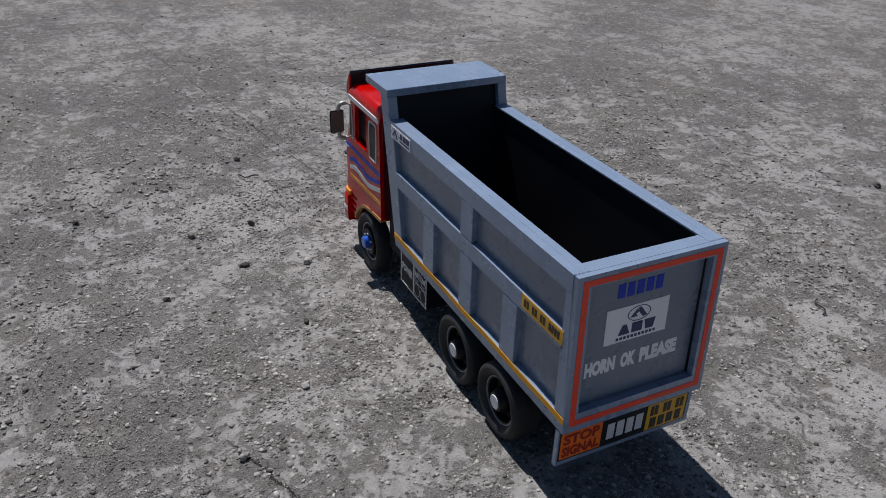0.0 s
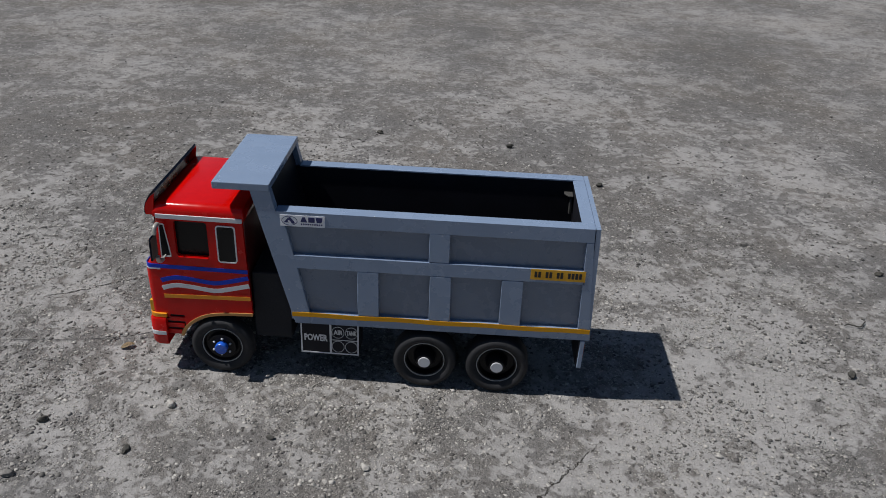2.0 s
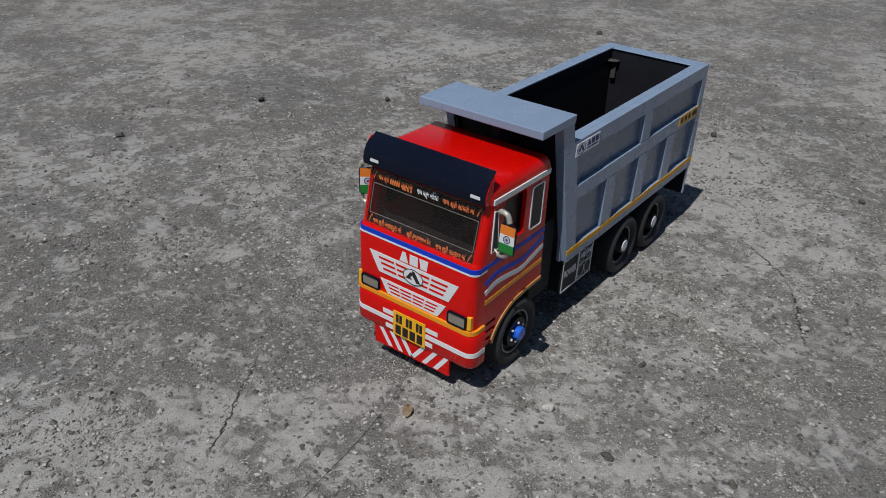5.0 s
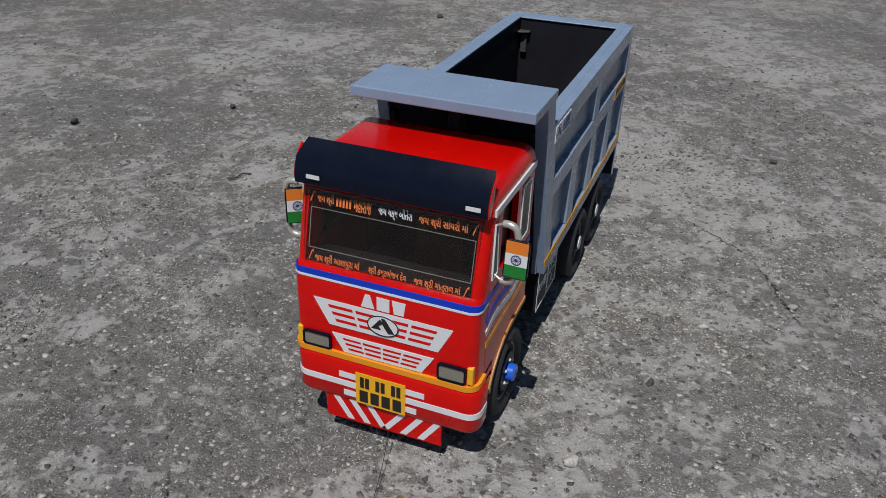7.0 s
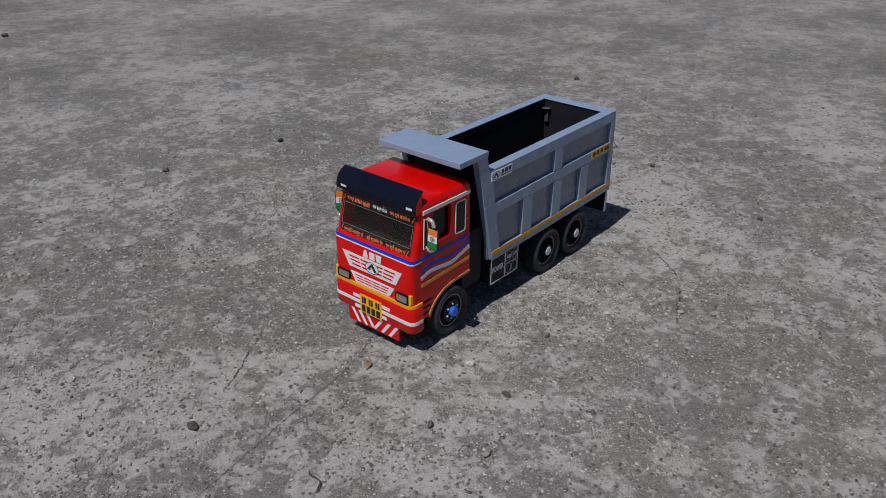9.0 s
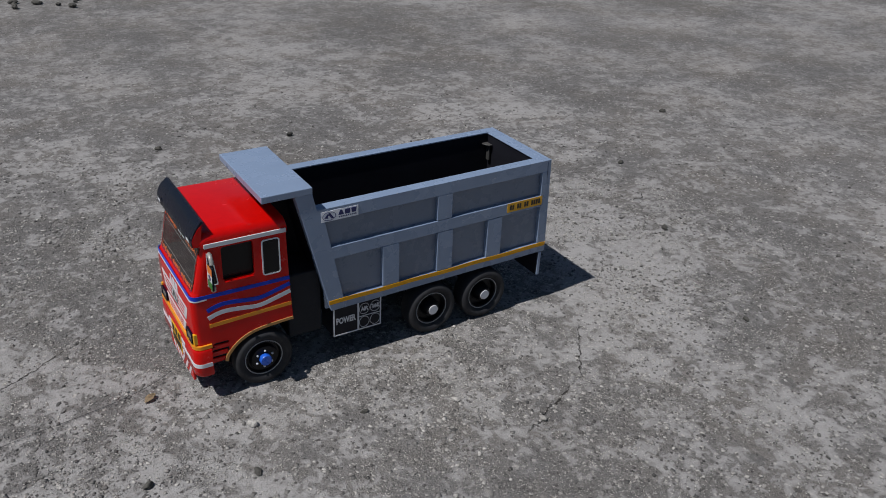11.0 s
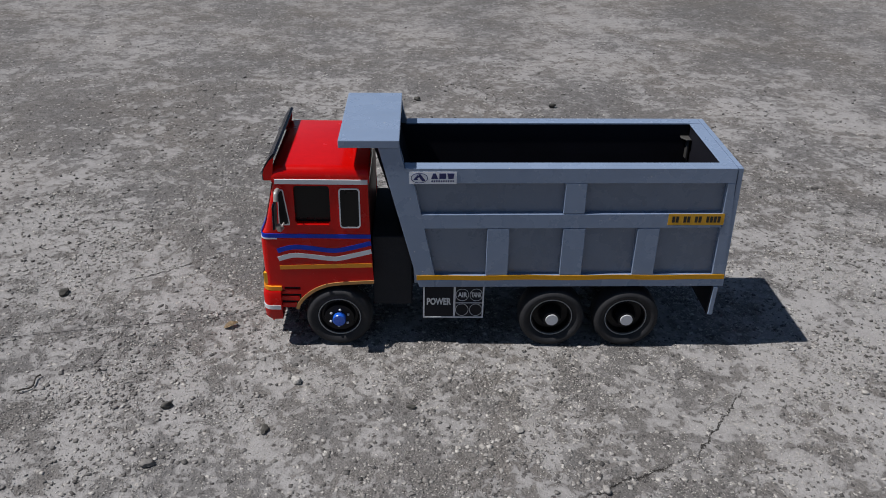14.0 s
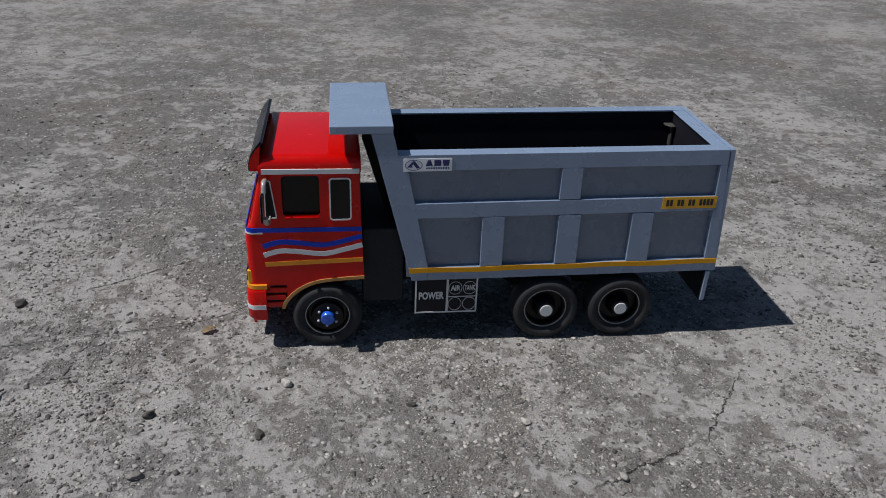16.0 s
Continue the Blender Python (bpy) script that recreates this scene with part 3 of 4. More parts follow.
for sgn in (-1, 1):
    m = side_frame(sgn)
    if sgn > 0:
        m = plane_at((0, FAR, 0), (-1, 0, 0), (0, 0, 1))
    at = lambda a, b: (a, b) if sgn < 0 else (-b, -a)
    u0, u1 = at(0.1464, 0.1870)
    bm = bmesh.new()
    slab(bm, rect(u0, u1, 0.1742, 0.1855), 0.0, 0.0003, m)
    sticker = part("maker_sticker", bm, STICKER, truck, "small white sticker with a dark badge")
    emblem(m, u0 + 0.0086, 0.1798, 0.0073, 0.0047, 0.0003, sticker)
    name_shapes(m, u0 + 0.0185, u0 + 0.0387, 0.1790, 0.1841, 0.0003, NAVY, sticker)
    bars("letter_bar", m, u0 + 0.0185, u0 + 0.0387, 0.1763, 0.1776, 0.0003, 10, 0.4, NAVY, sticker)
    u0, u1 = at(0.3760, 0.4262)
    bm = bmesh.new()
    slab(bm, rect(u0, u1, 0.1335, 0.1447), 0.0, 0.0003, m)
    plate = part("number_plate", bm, YELLOW, truck, "yellow plate with dark bars")
    bars("plate_bar", m, u0 + 0.003, u1 - 0.003, 0.1362, 0.1422, 0.0003, 13, 0.3, INK, plate, skip=(2, 5, 8))

# canopy over the cab
bm = bmesh.new()
slab(bm, [(0.0870, 0.2075), (0.1383, 0.2075), (0.1385, 0.2145), (0.0870, 0.2145)], -0.0592, 0.0610, SIDE, 0.0007, 2)
canopy = part("canopy", bm, GREY, bed, "flat grey canopy board over the cab")
bm = bmesh.new()
slab(bm, [(0.1140, 0.1830), (0.1165, 0.2000), (0.1270, 0.2000), (0.1560, 0.0760), (0.1450, 0.0760)], -0.004, 0.004, SIDE, 0.0004)
part("headboard_rib", bm, BLACK, bed, "black rib on the front of the bed")

# tailgate
TG = plane_at((0.4385 , 0, Z0), (0, 1, 0), (-0.0042, 0, 0.12))
bm = bmesh.new()
T = lambda z: (z - Z0) * 1.0006
holed(bm, rect(-0.0598, 0.0588, T(Z0), T(ZT)), [rect(-0.0492, 0.0482, T(0.0830), T(0.1798))], -0.0042, 0.0, TG)
gate = part("tailgate", bm, GREY, truck, "grey tailgate with a red border line")
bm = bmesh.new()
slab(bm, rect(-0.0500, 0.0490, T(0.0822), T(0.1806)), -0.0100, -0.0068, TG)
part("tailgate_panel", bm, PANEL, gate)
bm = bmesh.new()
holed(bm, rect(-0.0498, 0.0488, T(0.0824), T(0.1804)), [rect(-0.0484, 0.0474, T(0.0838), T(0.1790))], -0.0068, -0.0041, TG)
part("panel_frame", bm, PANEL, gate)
bm = bmesh.new()
slab(bm, rect(-0.0586, 0.0576, T(0.1872), T(ZT)), -0.0160, -0.0043, TG, 0.0004)
part("top_rail", bm, GREY, gate)
bm = bmesh.new()
ring(bm, rect(-0.0556, 0.0556, T(0.0735), T(0.1850)), rect(-0.0513, 0.0513, T(0.0779), T(0.1808)), 0.0, 0.0003, TG)
part("border_line", bm, BORDER, gate, "painted red border line")
PN = -0.0068
bm = bmesh.new()
slab(bm, rect(-0.0295, 0.0215, T(0.1265), T(0.1535)), PN, PN + 0.0003, TG)
sticker = part("maker_sticker", bm, STICKER, truck, "white sticker with a blue badge")
emblem(TG, -0.0030, T(0.1462), 0.0095, 0.0058, PN + 0.0003, sticker)
name_shapes(TG, -0.0185, 0.0115, T(0.1320), T(0.1394), PN + 0.0003, NAVY, sticker)
bars("letter_bar", TG, -0.0205, 0.0130, T(0.1282), T(0.1302), PN + 0.0003, 11, 0.4, NAVY, sticker)
bars("letter_bar", TG, -0.0235, 0.0145, T(0.1612), T(0.1715), PN, 5, 0.25, BLUE, gate, "blue lettering as plain bars")
for text, u0, u1 in (("HORN", -0.0425, -0.0178), ("OK", -0.0132, -0.0008), ("PLEASE", 0.0028, 0.0345)):
    part("slogan", words(text, TG, u0, u1, T(0.1045), T(0.1165), PN, 0.065), SILVER, gate, "silver lettering")

# gusset in the rear corner of the tub
bm = bmesh.new()
slab(bm, [(0.4110, 0.0470), (0.4110, 0.0420), (0.4150, 0.0360), (0.4194, 0.0360), (0.4194, 0.0470)], 0.1742, 0.1756, Matrix(), 0.0003)
slab(bm, rect(0.4168, 0.4194, 0.0390, 0.0450), 0.1540, 0.1740, Matrix(), 0.0006)
part("corner_gusset", bm, GUSSET, bed, "small grey gusset inside the bed")

LEAN[0] = Matrix()

# board under the tailgate
bm = bmesh.new()
slab(bm, rect(-0.0600, 0.0570, 0.0372, 0.0690), 0.4300, 0.4345, REAR, 0.0006)
board = part("rear_board", bm, GREY, truck, "grey board under the tailgate")
bm = bmesh.new()
slab(bm, rect(-0.0590, 0.0560, 0.0382, 0.0688), 0.4288, 0.4300, REAR)
part("board_back", bm, BLACK, board)
bm = bmesh.new()
slab(bm, rect(-0.0585, 0.0530, 0.0415, 0.0672), 0.4345, 0.4348, REAR)
part("sign_ground", bm, BLACK, board)
bm = bmesh.new()
slab(bm, rect(-0.0575, -0.0235, 0.0430, 0.0658), 0.4348, 0.4351, REAR)
sign = part("stop_sign", bm, SIGN, truck, "orange sign with dark red capitals")
part("sign_lettering", words("STOP", REAR, -0.0555, -0.0255, 0.0553, 0.0645, 0.4351, 0.045), SIGN_RED, sign)
part("sign_lettering", words("SIGNAL", REAR, -0.0560, -0.0250, 0.0445, 0.0535, 0.4351, 0.045), SIGN_RED, sign)
bars("letter_bar", REAR, -0.0195, 0.0135, 0.0470, 0.0610, 0.4348, 4, 0.25, WHITE, board, "white lettering as plain bars")
bm = bmesh.new()
slab(bm, rect(0.0160, 0.0515, 0.0425, 0.0655), 0.4348, 0.4351, REAR)
plate = part("number_plate", bm, YELLOW, truck, "yellow plate with dark bars")
bars("plate_bar", REAR, 0.0185, 0.0490, 0.0553, 0.0640, 0.4351, 8, 0.25, INK, plate, skip=(2, 5))
bars("plate_bar", REAR, 0.0185, 0.0490, 0.0440, 0.0530, 0.4351, 4, 0.3, INK, plate)


# -- side boxes behind the front wheels
def side_box(sgn):
    y = -0.0557 if sgn < 0 else 0.0550
    m = plane_at((0, y, 0), (1, 0, 0), (0, 0, 1)) if sgn < 0 else plane_at((0, y, 0), (-1, 0, 0), (0, 0, 1))
    o = 0.1582 if sgn < 0 else -0.2155
    bm = bmesh.new()
    slab(bm, rect(o, o + 0.0573, 0.0300, 0.0660), -0.030, 0.0, m, 0.0004)
    box = part("side_box", bm, BLACK, truck, "black battery and air tank box with white lines")
    def line(u0, u1, v0, v1):
        bm = bmesh.new()
        slab(bm, rect(o + u0, o + u1, v0, v1), 0.0, 0.0003, m)
        part("white_line", bm, WHITE, box)
    line(0, 0.0573, 0.0300, 0.0314), line(0, 0.0014, 0.0314, 0.0660), line(0.0559, 0.0573, 0.0314, 0.0660)
    line(0.0285, 0.0305, 0.0314, 0.0660), line(0.0305, 0.0559, 0.0466, 0.0474)
    part("box_lettering", words("POWER", m, o + 0.0035, o + 0.0265, 0.0445, 0.0525, 0.0, 0.035), WHITE, box)
    part("box_lettering", words("AIR", m, o + 0.0325, o + 0.0415, 0.0535, 0.0590, 0.0003, 0.035), WHITE, box)
    part("box_lettering", words("TANK", m, o + 0.0452, o + 0.0552, 0.0535, 0.0590, 0.0003, 0.03), WHITE, box)
    for cu in (0.0368, 0.0500):
        for cv in (0.0560, 0.0392):
            bm = bmesh.new()
            ring(bm, disc(o + cu, cv, 0.0062, 0.0068), disc(o + cu, cv, 0.0058, 0.0064), 0.0, 0.0003, m)
            part("white_ring", bm, WHITE, box)


side_box(-1)
side_box(1)

# -- cab
R = 0.0062


def plan(x0, x1, y0, y1, r, seg=5):
    """Plan outline with rounded front corners (towards -x)."""
    out = [(x1, y0), (x1, y1)]
    for cy, a in ((y1 - r, 90), (y0 + r, 180)):
        out += [(x0 + r + r * math.cos(radians(a + 90 * i / seg)), cy + r * math.sin(radians(a + 90 * i / seg))) for i in range(seg + 1)]
    return out


def loft(bm, levels):
    """Closed solid through plan outlines: (z, outline)."""
    rows = [[bm.verts.new((x, y, z)) for x, y in pts] for z, pts in levels]
    k = len(rows[0])
    for a, b in zip(rows, rows[1:]):
        for i in range(k):
            bm.faces.new((a[i], a[(i + 1) % k], b[(i + 1) % k], b[i]))
    bm.faces.new(rows[0][::-1])
    bm.faces.new(rows[-1])
    return bm


bm = bmesh.new()
loft(bm, [(0.0600, plan(0.0125, 0.030, CABN, CABF, R)), (0.1120, plan(0.0118, 0.030, CABN, CABF, R)), (0.1205, plan(0.0135, 0.030, CABN, CABF, R)),
          (0.1240, plan(0.0165, 0.030, CABN, CABF, R))])
cab = smooth(part("cab", bm, RED, truck, "glossy red truck cab with painted stripes"), 30)

# pillars and header round the windscreen, dash behind it
def pillar_plan(x0, y, sgn, wide=0.0070, deep=0.0124):
    arc = [(x0 + R - R * math.cos(radians(18 * i)), y - sgn * (R - R * math.sin(radians(18 * i)))) for i in range(6)]
    return [(x0 + deep, y), (x0 + deep, y - sgn * wide), (x0, y - sgn * wide)] + arc


for y, sgn in ((CABN, -1), (CABF, 1)):
    bm = bmesh.new()
    loft(bm, [(0.1240, pillar_plan(0.0165, y, sgn)), (0.1725, pillar_plan(0.0276, y, sgn))])
    smooth(part("screen_pillar", bm, RED, cab), 30)
bm = bmesh.new()
slab(bm, [(0.0264, 0.1672), (0.0276, 0.1725), (0.0400, 0.1725), (0.0388, 0.1672)], -(CABF - 0.0071), -(CABN + 0.0071), SIDE)
part("screen_header", bm, RED, cab)
bm = bmesh.new()
block(bm, 0.0302, 0.0440, CABN + 0.004, CABF - 0.004, 0.1020, 0.1225, 0.002, 2)
block(bm, 0.0180, 0.0305, CABN + 0.0072, CABF - 0.0072, 0.1241, 0.1249, 0.0002)
part("dashboard", bm, MATT_BLACK, cab, "black dashboard behind the windscreen")

arch = curve_through([(0.0405, 0.0410), (0.0430, 0.0475), (0.0500, 0.0560), (0.0600, 0.0632), (0.0720, 0.0678), (0.0900, 0.0700), (0.1125, 0.0712)])
for sgn in (-1, 1):
    m = plane_at((0, CABN if sgn < 0 else CABF, 0), (1, 0, 0), (0, 0, 1))
    if sgn > 0:
        m = m @ Matrix.Diagonal((1, 1, -1, 1))
    outer = [(0.0286, 0.0650), (0.0445, 0.0650)] + [(u + 0.001, v) for u, v in arch[7:-1]] + [(0.1125, 0.0712), (0.1105, 0.1180), (0.1090, 0.1740), (0.0392, 0.1740)] + [(0.0286, 0.1280)]
    window = rrect(0.0448, 0.0758, 0.1320, 0.1686, 0.003)
    bm = bmesh.new()
    holed(bm, outer, [window], -0.0036, 0.0002, m)
    door = part("cab_side", bm, RED, truck, "red cab side with an open window")
    bm = bmesh.new()
    slab(bm, rect(0.0430, 0.0776, 0.1300, 0.1704), -0.0056, -0.0044, m)
    part("window_pane", bm, PANE, door, "dark window pane set back in the door")
    bm = bmesh.new()
    slab(bm, rect(0.0462, 0.0748, 0.1303, 0.1316), 0.0002, 0.0016, m, 0.0003)
    part("window_lip", bm, RED, door)
    bm = bmesh.new()
    ribbon(bm, arch, 0.0031, -0.004, 0.0012, m)
    part("arch_trim", bm, TAN, cab, "tan wheel arch trim")
    # small framed panes before and behind the window
    for name, pts, inn in (("rear_pane", rrect(0.0838, 0.1022, 0.1278, 0.1668, 0.003), rrect(0.0850, 0.1010, 0.1290, 0.1656, 0.0022)),):
        bm = bmesh.new()
        slab(bm, inn, 0.0002, 0.0006, m)
        part("side_pane", bm, PANE, door)
        bm = bmesh.new()
        ring(bm, pts, inn, 0.0, 0.0010, m)
        part("pane_frame", bm, WHITE, door)
    quarter = [(0.0300, 0.1300), (0.0395, 0.1305), (0.0398, 0.1330), (0.0362, 0.1640), (0.0350, 0.1652), (0.0310, 0.1652)]
    qin = [(0.0309, 0.1310), (0.0388, 0.1315), (0.0389, 0.1332), (0.0354, 0.1634), (0.0347, 0.1642), (0.0318, 0.1642)]
    bm = bmesh.new()
    slab(bm, qin, 0.0002, 0.0006, m)
    part("quarter_pane", bm, PANE, door)
    bm = bmesh.new()
    ring(bm, quarter, qin, 0.0, 0.0010, m)
    part("pane_frame", bm, WHITE, door)
    bm = bmesh.new()
    ribbon(bm, [(0.0295, 0.1727), (0.1092, 0.1727)], 0.0042, 0.0, 0.0012, m)
    part("white_strip", bm, WHITE, cab, "white strip under the roof edge")
    for name, pts, w, mat in (
        ("blue_line", [(0.0195, 0.1193), (0.1107, 0.1190)], 0.0042, BLUE),
        ("blue_wave", curve_through([(0.0265, 0.1035), (0.0340, 0.1062), (0.0430, 0.1078), (0.0560, 0.1068), (0.0720, 0.1046), (0.0810, 0.1046), (0.0930, 0.1072), (0.1107, 0.1122)]), 0.0046, BLUE),
        ("white_wave", curve_through([(0.0268, 0.0950), (0.0345, 0.0978), (0.0430, 0.0992), (0.0560, 0.0982), (0.0720, 0.0960), (0.0810, 0.0960), (0.0930, 0.0988), (0.1110, 0.1036)]), 0.0046, WHITE),
        ("orange_line", [(0.0275, 0.0862), (0.0680, 0.0876), (0.1114, 0.0890)], 0.0042, ORANGE),
    ):
        bm = bmesh.new()
        ribbon(bm, pts, w, 0.0, 0.0005, m)
        part(name, bm, mat, cab)
    # step behind the bumper
    bm = bmesh.new()
    slab(bm, [(0.0262, 0.0415), (0.0392, 0.0415), (0.0455, 0.0555), (0.0500, 0.0652), (0.0262, 0.0652)], -0.004, -0.0018, m)
    step = part("step", bm, BLACK, truck, "dark step with red treads")
    for z, u in ((0.0420, 0.0398), (0.0495, 0.0430), (0.0570, 0.0455)):
        bm = bmesh.new()
        slab(bm, rect(0.0262, u, z, z + 0.0052), -0.0018, 0.0, m, 0.0004)
        part("tread", bm, RED, step)

bm = bmesh.new()
block(bm, 0.0280, 0.0400, CABN + 0.003, CABF - 0.003, 0.0450, 0.0600)
block(bm, 0.1075, 0.1100, CABN + 0.0028, CABF - 0.0028, 0.0715, 0.1735)
block(bm, 0.0310, 0.1075, CABN + 0.0028, CABF - 0.0028, 0.0715, 0.0740)
part("cab_inside", bm, DARK_RED, cab)
for y in (-0.031, 0.033):
    bm = bmesh.new()
    block(bm, 0.078, 0.1035, y - 0.014, y + 0.014, 0.0745, 0.100, 0.003, 2)
    block(bm, 0.094, 0.1035, y - 0.014, y + 0.014, 0.098, 0.140, 0.003, 2)
    part("seat", bm, MATT_BLACK, cab)

# roof with rounded shoulders
bm = bmesh.new()
rad, zt = 0.0085, 0.1852
def roof_row(x, drop=0.0):
    pts = [(CABF, 0.1715)]
    pts += [(CABF - rad + rad * math.cos(radians(15 * i)), zt - drop - rad + rad * math.sin(radians(15 * i))) for i in range(7)]
    pts += [(CABN + rad - rad * math.cos(radians(90 - 15 * i)), zt - drop - rad + rad * math.sin(radians(90 - 15 * i))) for i in range(7)]
    pts += [(CABN, 0.1715)]
    return [bm.verts.new((x, y, z)) for y, z in pts]
rows = [roof_row(0.0268, 0.0030), roof_row(0.0290, 0.0010), roof_row(0.0330), roof_row(0.1070), roof_row(0.1095, 0.0010), roof_row(0.1105, 0.0035)]
for a, b in zip(rows, rows[1:]):
    for i in range(len(a)):
        bm.faces.new((a[i], a[(i + 1) % len(a)], b[(i + 1) % len(a)], b[i]))
bm.faces.new(rows[0][::-1])
bm.faces.new(rows[-1])
smooth(part("roof", bm, RED, cab, "red cab roof with rounded shoulders"), 40)

# sun visor: bent black sheet
vis = curve_through([(0.0202, 0.1732), (0.0203, 0.1790), (0.0222, 0.1852), (0.0260, 0.1917), (0.0306, 0.1974)], 4)
bm = bmesh.new()
ribbon(bm, vis, 0.0016, -(CABY + 0.0588), -(CABY - 0.0588), SIDE)
for v in bm.verts:
    if v.co.y > 0.05:
        v.co.y -= 0.5 * max(0.0, v.co.z - 0.189)
visor = smooth(part("sun_visor", bm, GLOSS_BLACK, truck, "curved glossy black sun visor"), 40)
bm = bmesh.new()
ribbon(bm, [(x + 0.00125, z - 0.0004) for x, z in vis[3:]], 0.0006, -(CABY + 0.0545), -(CABY - 0.0586), SIDE)
smooth(part("visor_lining", bm, LINING, visor, "dull navy back of the visor"), 40)
for y in (CABY - 0.0586, CABY + 0.0586):
    bm = bmesh.new()
    slab(bm, [(0.0205, 0.1730), (0.0275, 0.1730), (0.0290, 0.1850), (0.0300, 0.1940), (0.0262, 0.1910), (0.0215, 0.1840), (0.0198, 0.1785)], -y - 0.0007, -y + 0.0007, SIDE)
    part("visor_cheek", bm, RED, visor)
for u in (-0.0530, 0.0440):
    bm = bmesh.new()
    slab(bm, rect(u, u + 0.0085, 0.1775, 0.1800), -0.0182, -0.0179, FRONT @ Matrix.Rotation(0, 4, "X"))
    part("marker", bm, WHITE, visor)

# windscreen, raised on the sloping front
WS = plane_at((0.01655, 0, 0.1240), (0, -1, 0), (0.0111, 0, 0.0485))
def wz(z):
    return (z - 0.1240) * 1.0259
bm = bmesh.new()
slab(bm, [(-0.0568, wz(0.1212)), (0.0505, wz(0.1205)), (0.0525, wz(0.1685)), (-0.0590, wz(0.1685))], 0.0, 0.0008, WS, 0.0003)
screen = part("windscreen", bm, GLASS, truck, "dark tinted windscreen with orange lettering")
screen.visible_shadow = False
bm = bmesh.new()
ring(bm, rect(-0.0538, 0.0495, wz(0.1328), wz(0.1572)), rect(-0.0534, 0.0491, wz(0.1332), wz(0.1568)), 0.0008, 0.0010, WS)
part("thin_line", bm, LINE, screen)
for text, u0, u1, z0, z1, mat in (("જય યક્ષ બૌંતેરા", -0.0105, 0.0105, 0.1590, 0.1662, WHITE), ("જય શ્રી સાંયરી માં", 0.0145, 0.0440, 0.1590, 0.1658, LETTER),
                                   ("જય શ્રી આશાપુરા માં", -0.0490, -0.0195, 0.1240, 0.1305, LETTER), ("શ્રી કષ્ટભંજન દેવ", -0.0135, 0.0105, 0.1240, 0.1302, LETTER),
                                   ("જય શ્રી ગાત્રાળ માં", 0.0155, 0.0440, 0.1235, 0.1300, LETTER)):
    part("screen_slogan", words(text, WS, u0, u1, wz(z0), wz(z1), 0.0008, 0.012), mat, screen)
part("screen_slogan", words("જય શ્રી", WS, -0.0500, -0.0392, wz(0.1592), wz(0.1662), 0.0008, 0.012), LETTER, screen)
part("screen_slogan", words("મહારાજ", WS, -0.0262, -0.0150, wz(0.1590), wz(0.1656), 0.0008, 0.012), LETTER, screen)
bars("letter_bar", WS, -0.0380, -0.0275, wz(0.1600), wz(0.1650), 0.0008, 5, 0.4, LETTER, screen)
for u, z in ((-0.0545, 0.1602), (-0.0530, 0.1255), (0.0470, 0.1600), (0.0462, 0.1245)):
    bm = bmesh.new()
    ribbon(bm, [(u, wz(z)), (u + 0.0018, wz(z + 0.0055))], 0.0006, 0.0008, 0.0010, WS)
    slab(bm, [(u + 0.0012, wz(z + 0.0050)), (u + 0.0028, wz(z + 0.0048)), (u + 0.0026, wz(z + 0.0066))], 0.0008, 0.0010, WS)
    part("small_flag", bm, LETTER, screen)

# front: stripe, grille stickers, lamps
def front_wrap(bm, z0, z1, x0, y0, y1, r, t, x_end):
    """A band that runs round the rounded front."""
    a = plan(x0, x_end, y0, y1, r)[1:]
    b = plan(x0 - t, x_end, y0 - t, y1 + t, r + t)[1:]
    a.append((x_end, y0)); b.append((x_end, y0 - t))
    b[0] = (x_end, y1 + t)
    rows = [[bm.verts.new((x, y, z)) for x, y in pts] for pts, z in ((a, z0), (b, z0), (b, z1), (a, z1))]
    for i in range(len(a) - 1):
        for k in range(4):
            bm.faces.new((rows[k][i], rows[k][i + 1], rows[(k + 1) % 4][i + 1], rows[(k + 1) % 4][i]))
    bm.faces.new([r_[0] for r_ in rows]); bm.faces.new([r_[-1] for r_ in rows][::-1])
    return bm


bm = bmesh.new()
front_wrap(bm, 0.1172, 0.1214, 0.0130, CABN, CABF, R, 0.0006, 0.0200)
part("blue_line", bm, BLUE, cab)
bm = bmesh.new()
front_wrap(bm, 0.1158, 0.1172, 0.0126, CABN, CABF, R, 0.0006, 0.0270)
part("white_line", bm, WHITE, cab)
bm = bmesh.new()
front_wrap(bm, 0.0622, 0.0662, 0.0122, CABN, CABF, R, 0.0022, 0.0275)
part("orange_trim", bm, ORANGE, cab, "orange trim above the bumper")
FX = -0.0122
def trap(pts, rows_, cols, skip, name):
    """A white sticker with red slots."""
    bm = bmesh.new()
    slab(bm, pts, FX, FX + 0.0005, FRONT)
    grille = part(name, bm, WHITE, truck, "white grille sticker with red slots")
    (a0, v0), (a1, _), (b1, v1), (b0, _) = pts
    for i in range(rows_):
        f0, f1 = (i + 0.72) / (rows_ + 0.8), (i + 1.12) / (rows_ + 0.8)
        for j in range(cols):
            if skip(i, j):
                continue
            g0, g1 = 0.08 + 0.84 * (j + 0.06) / cols, 0.08 + 0.84 * (j + 0.94) / cols
            quad = []
            for g, f in ((g0, f0), (g1, f0), (g1, f1), (g0, f1)):
                quad.append((a0 + (a1 - a0) * g + f * ((b0 - a0) + ((b1 - b0) - (a1 - a0)) * g), v0 + f * (v1 - v0)))
            bm = bmesh.new()
            slab(bm, quad, FX + 0.0005, FX + 0.0007, FRONT)
            part("slot", bm, RED, grille)
    return grille
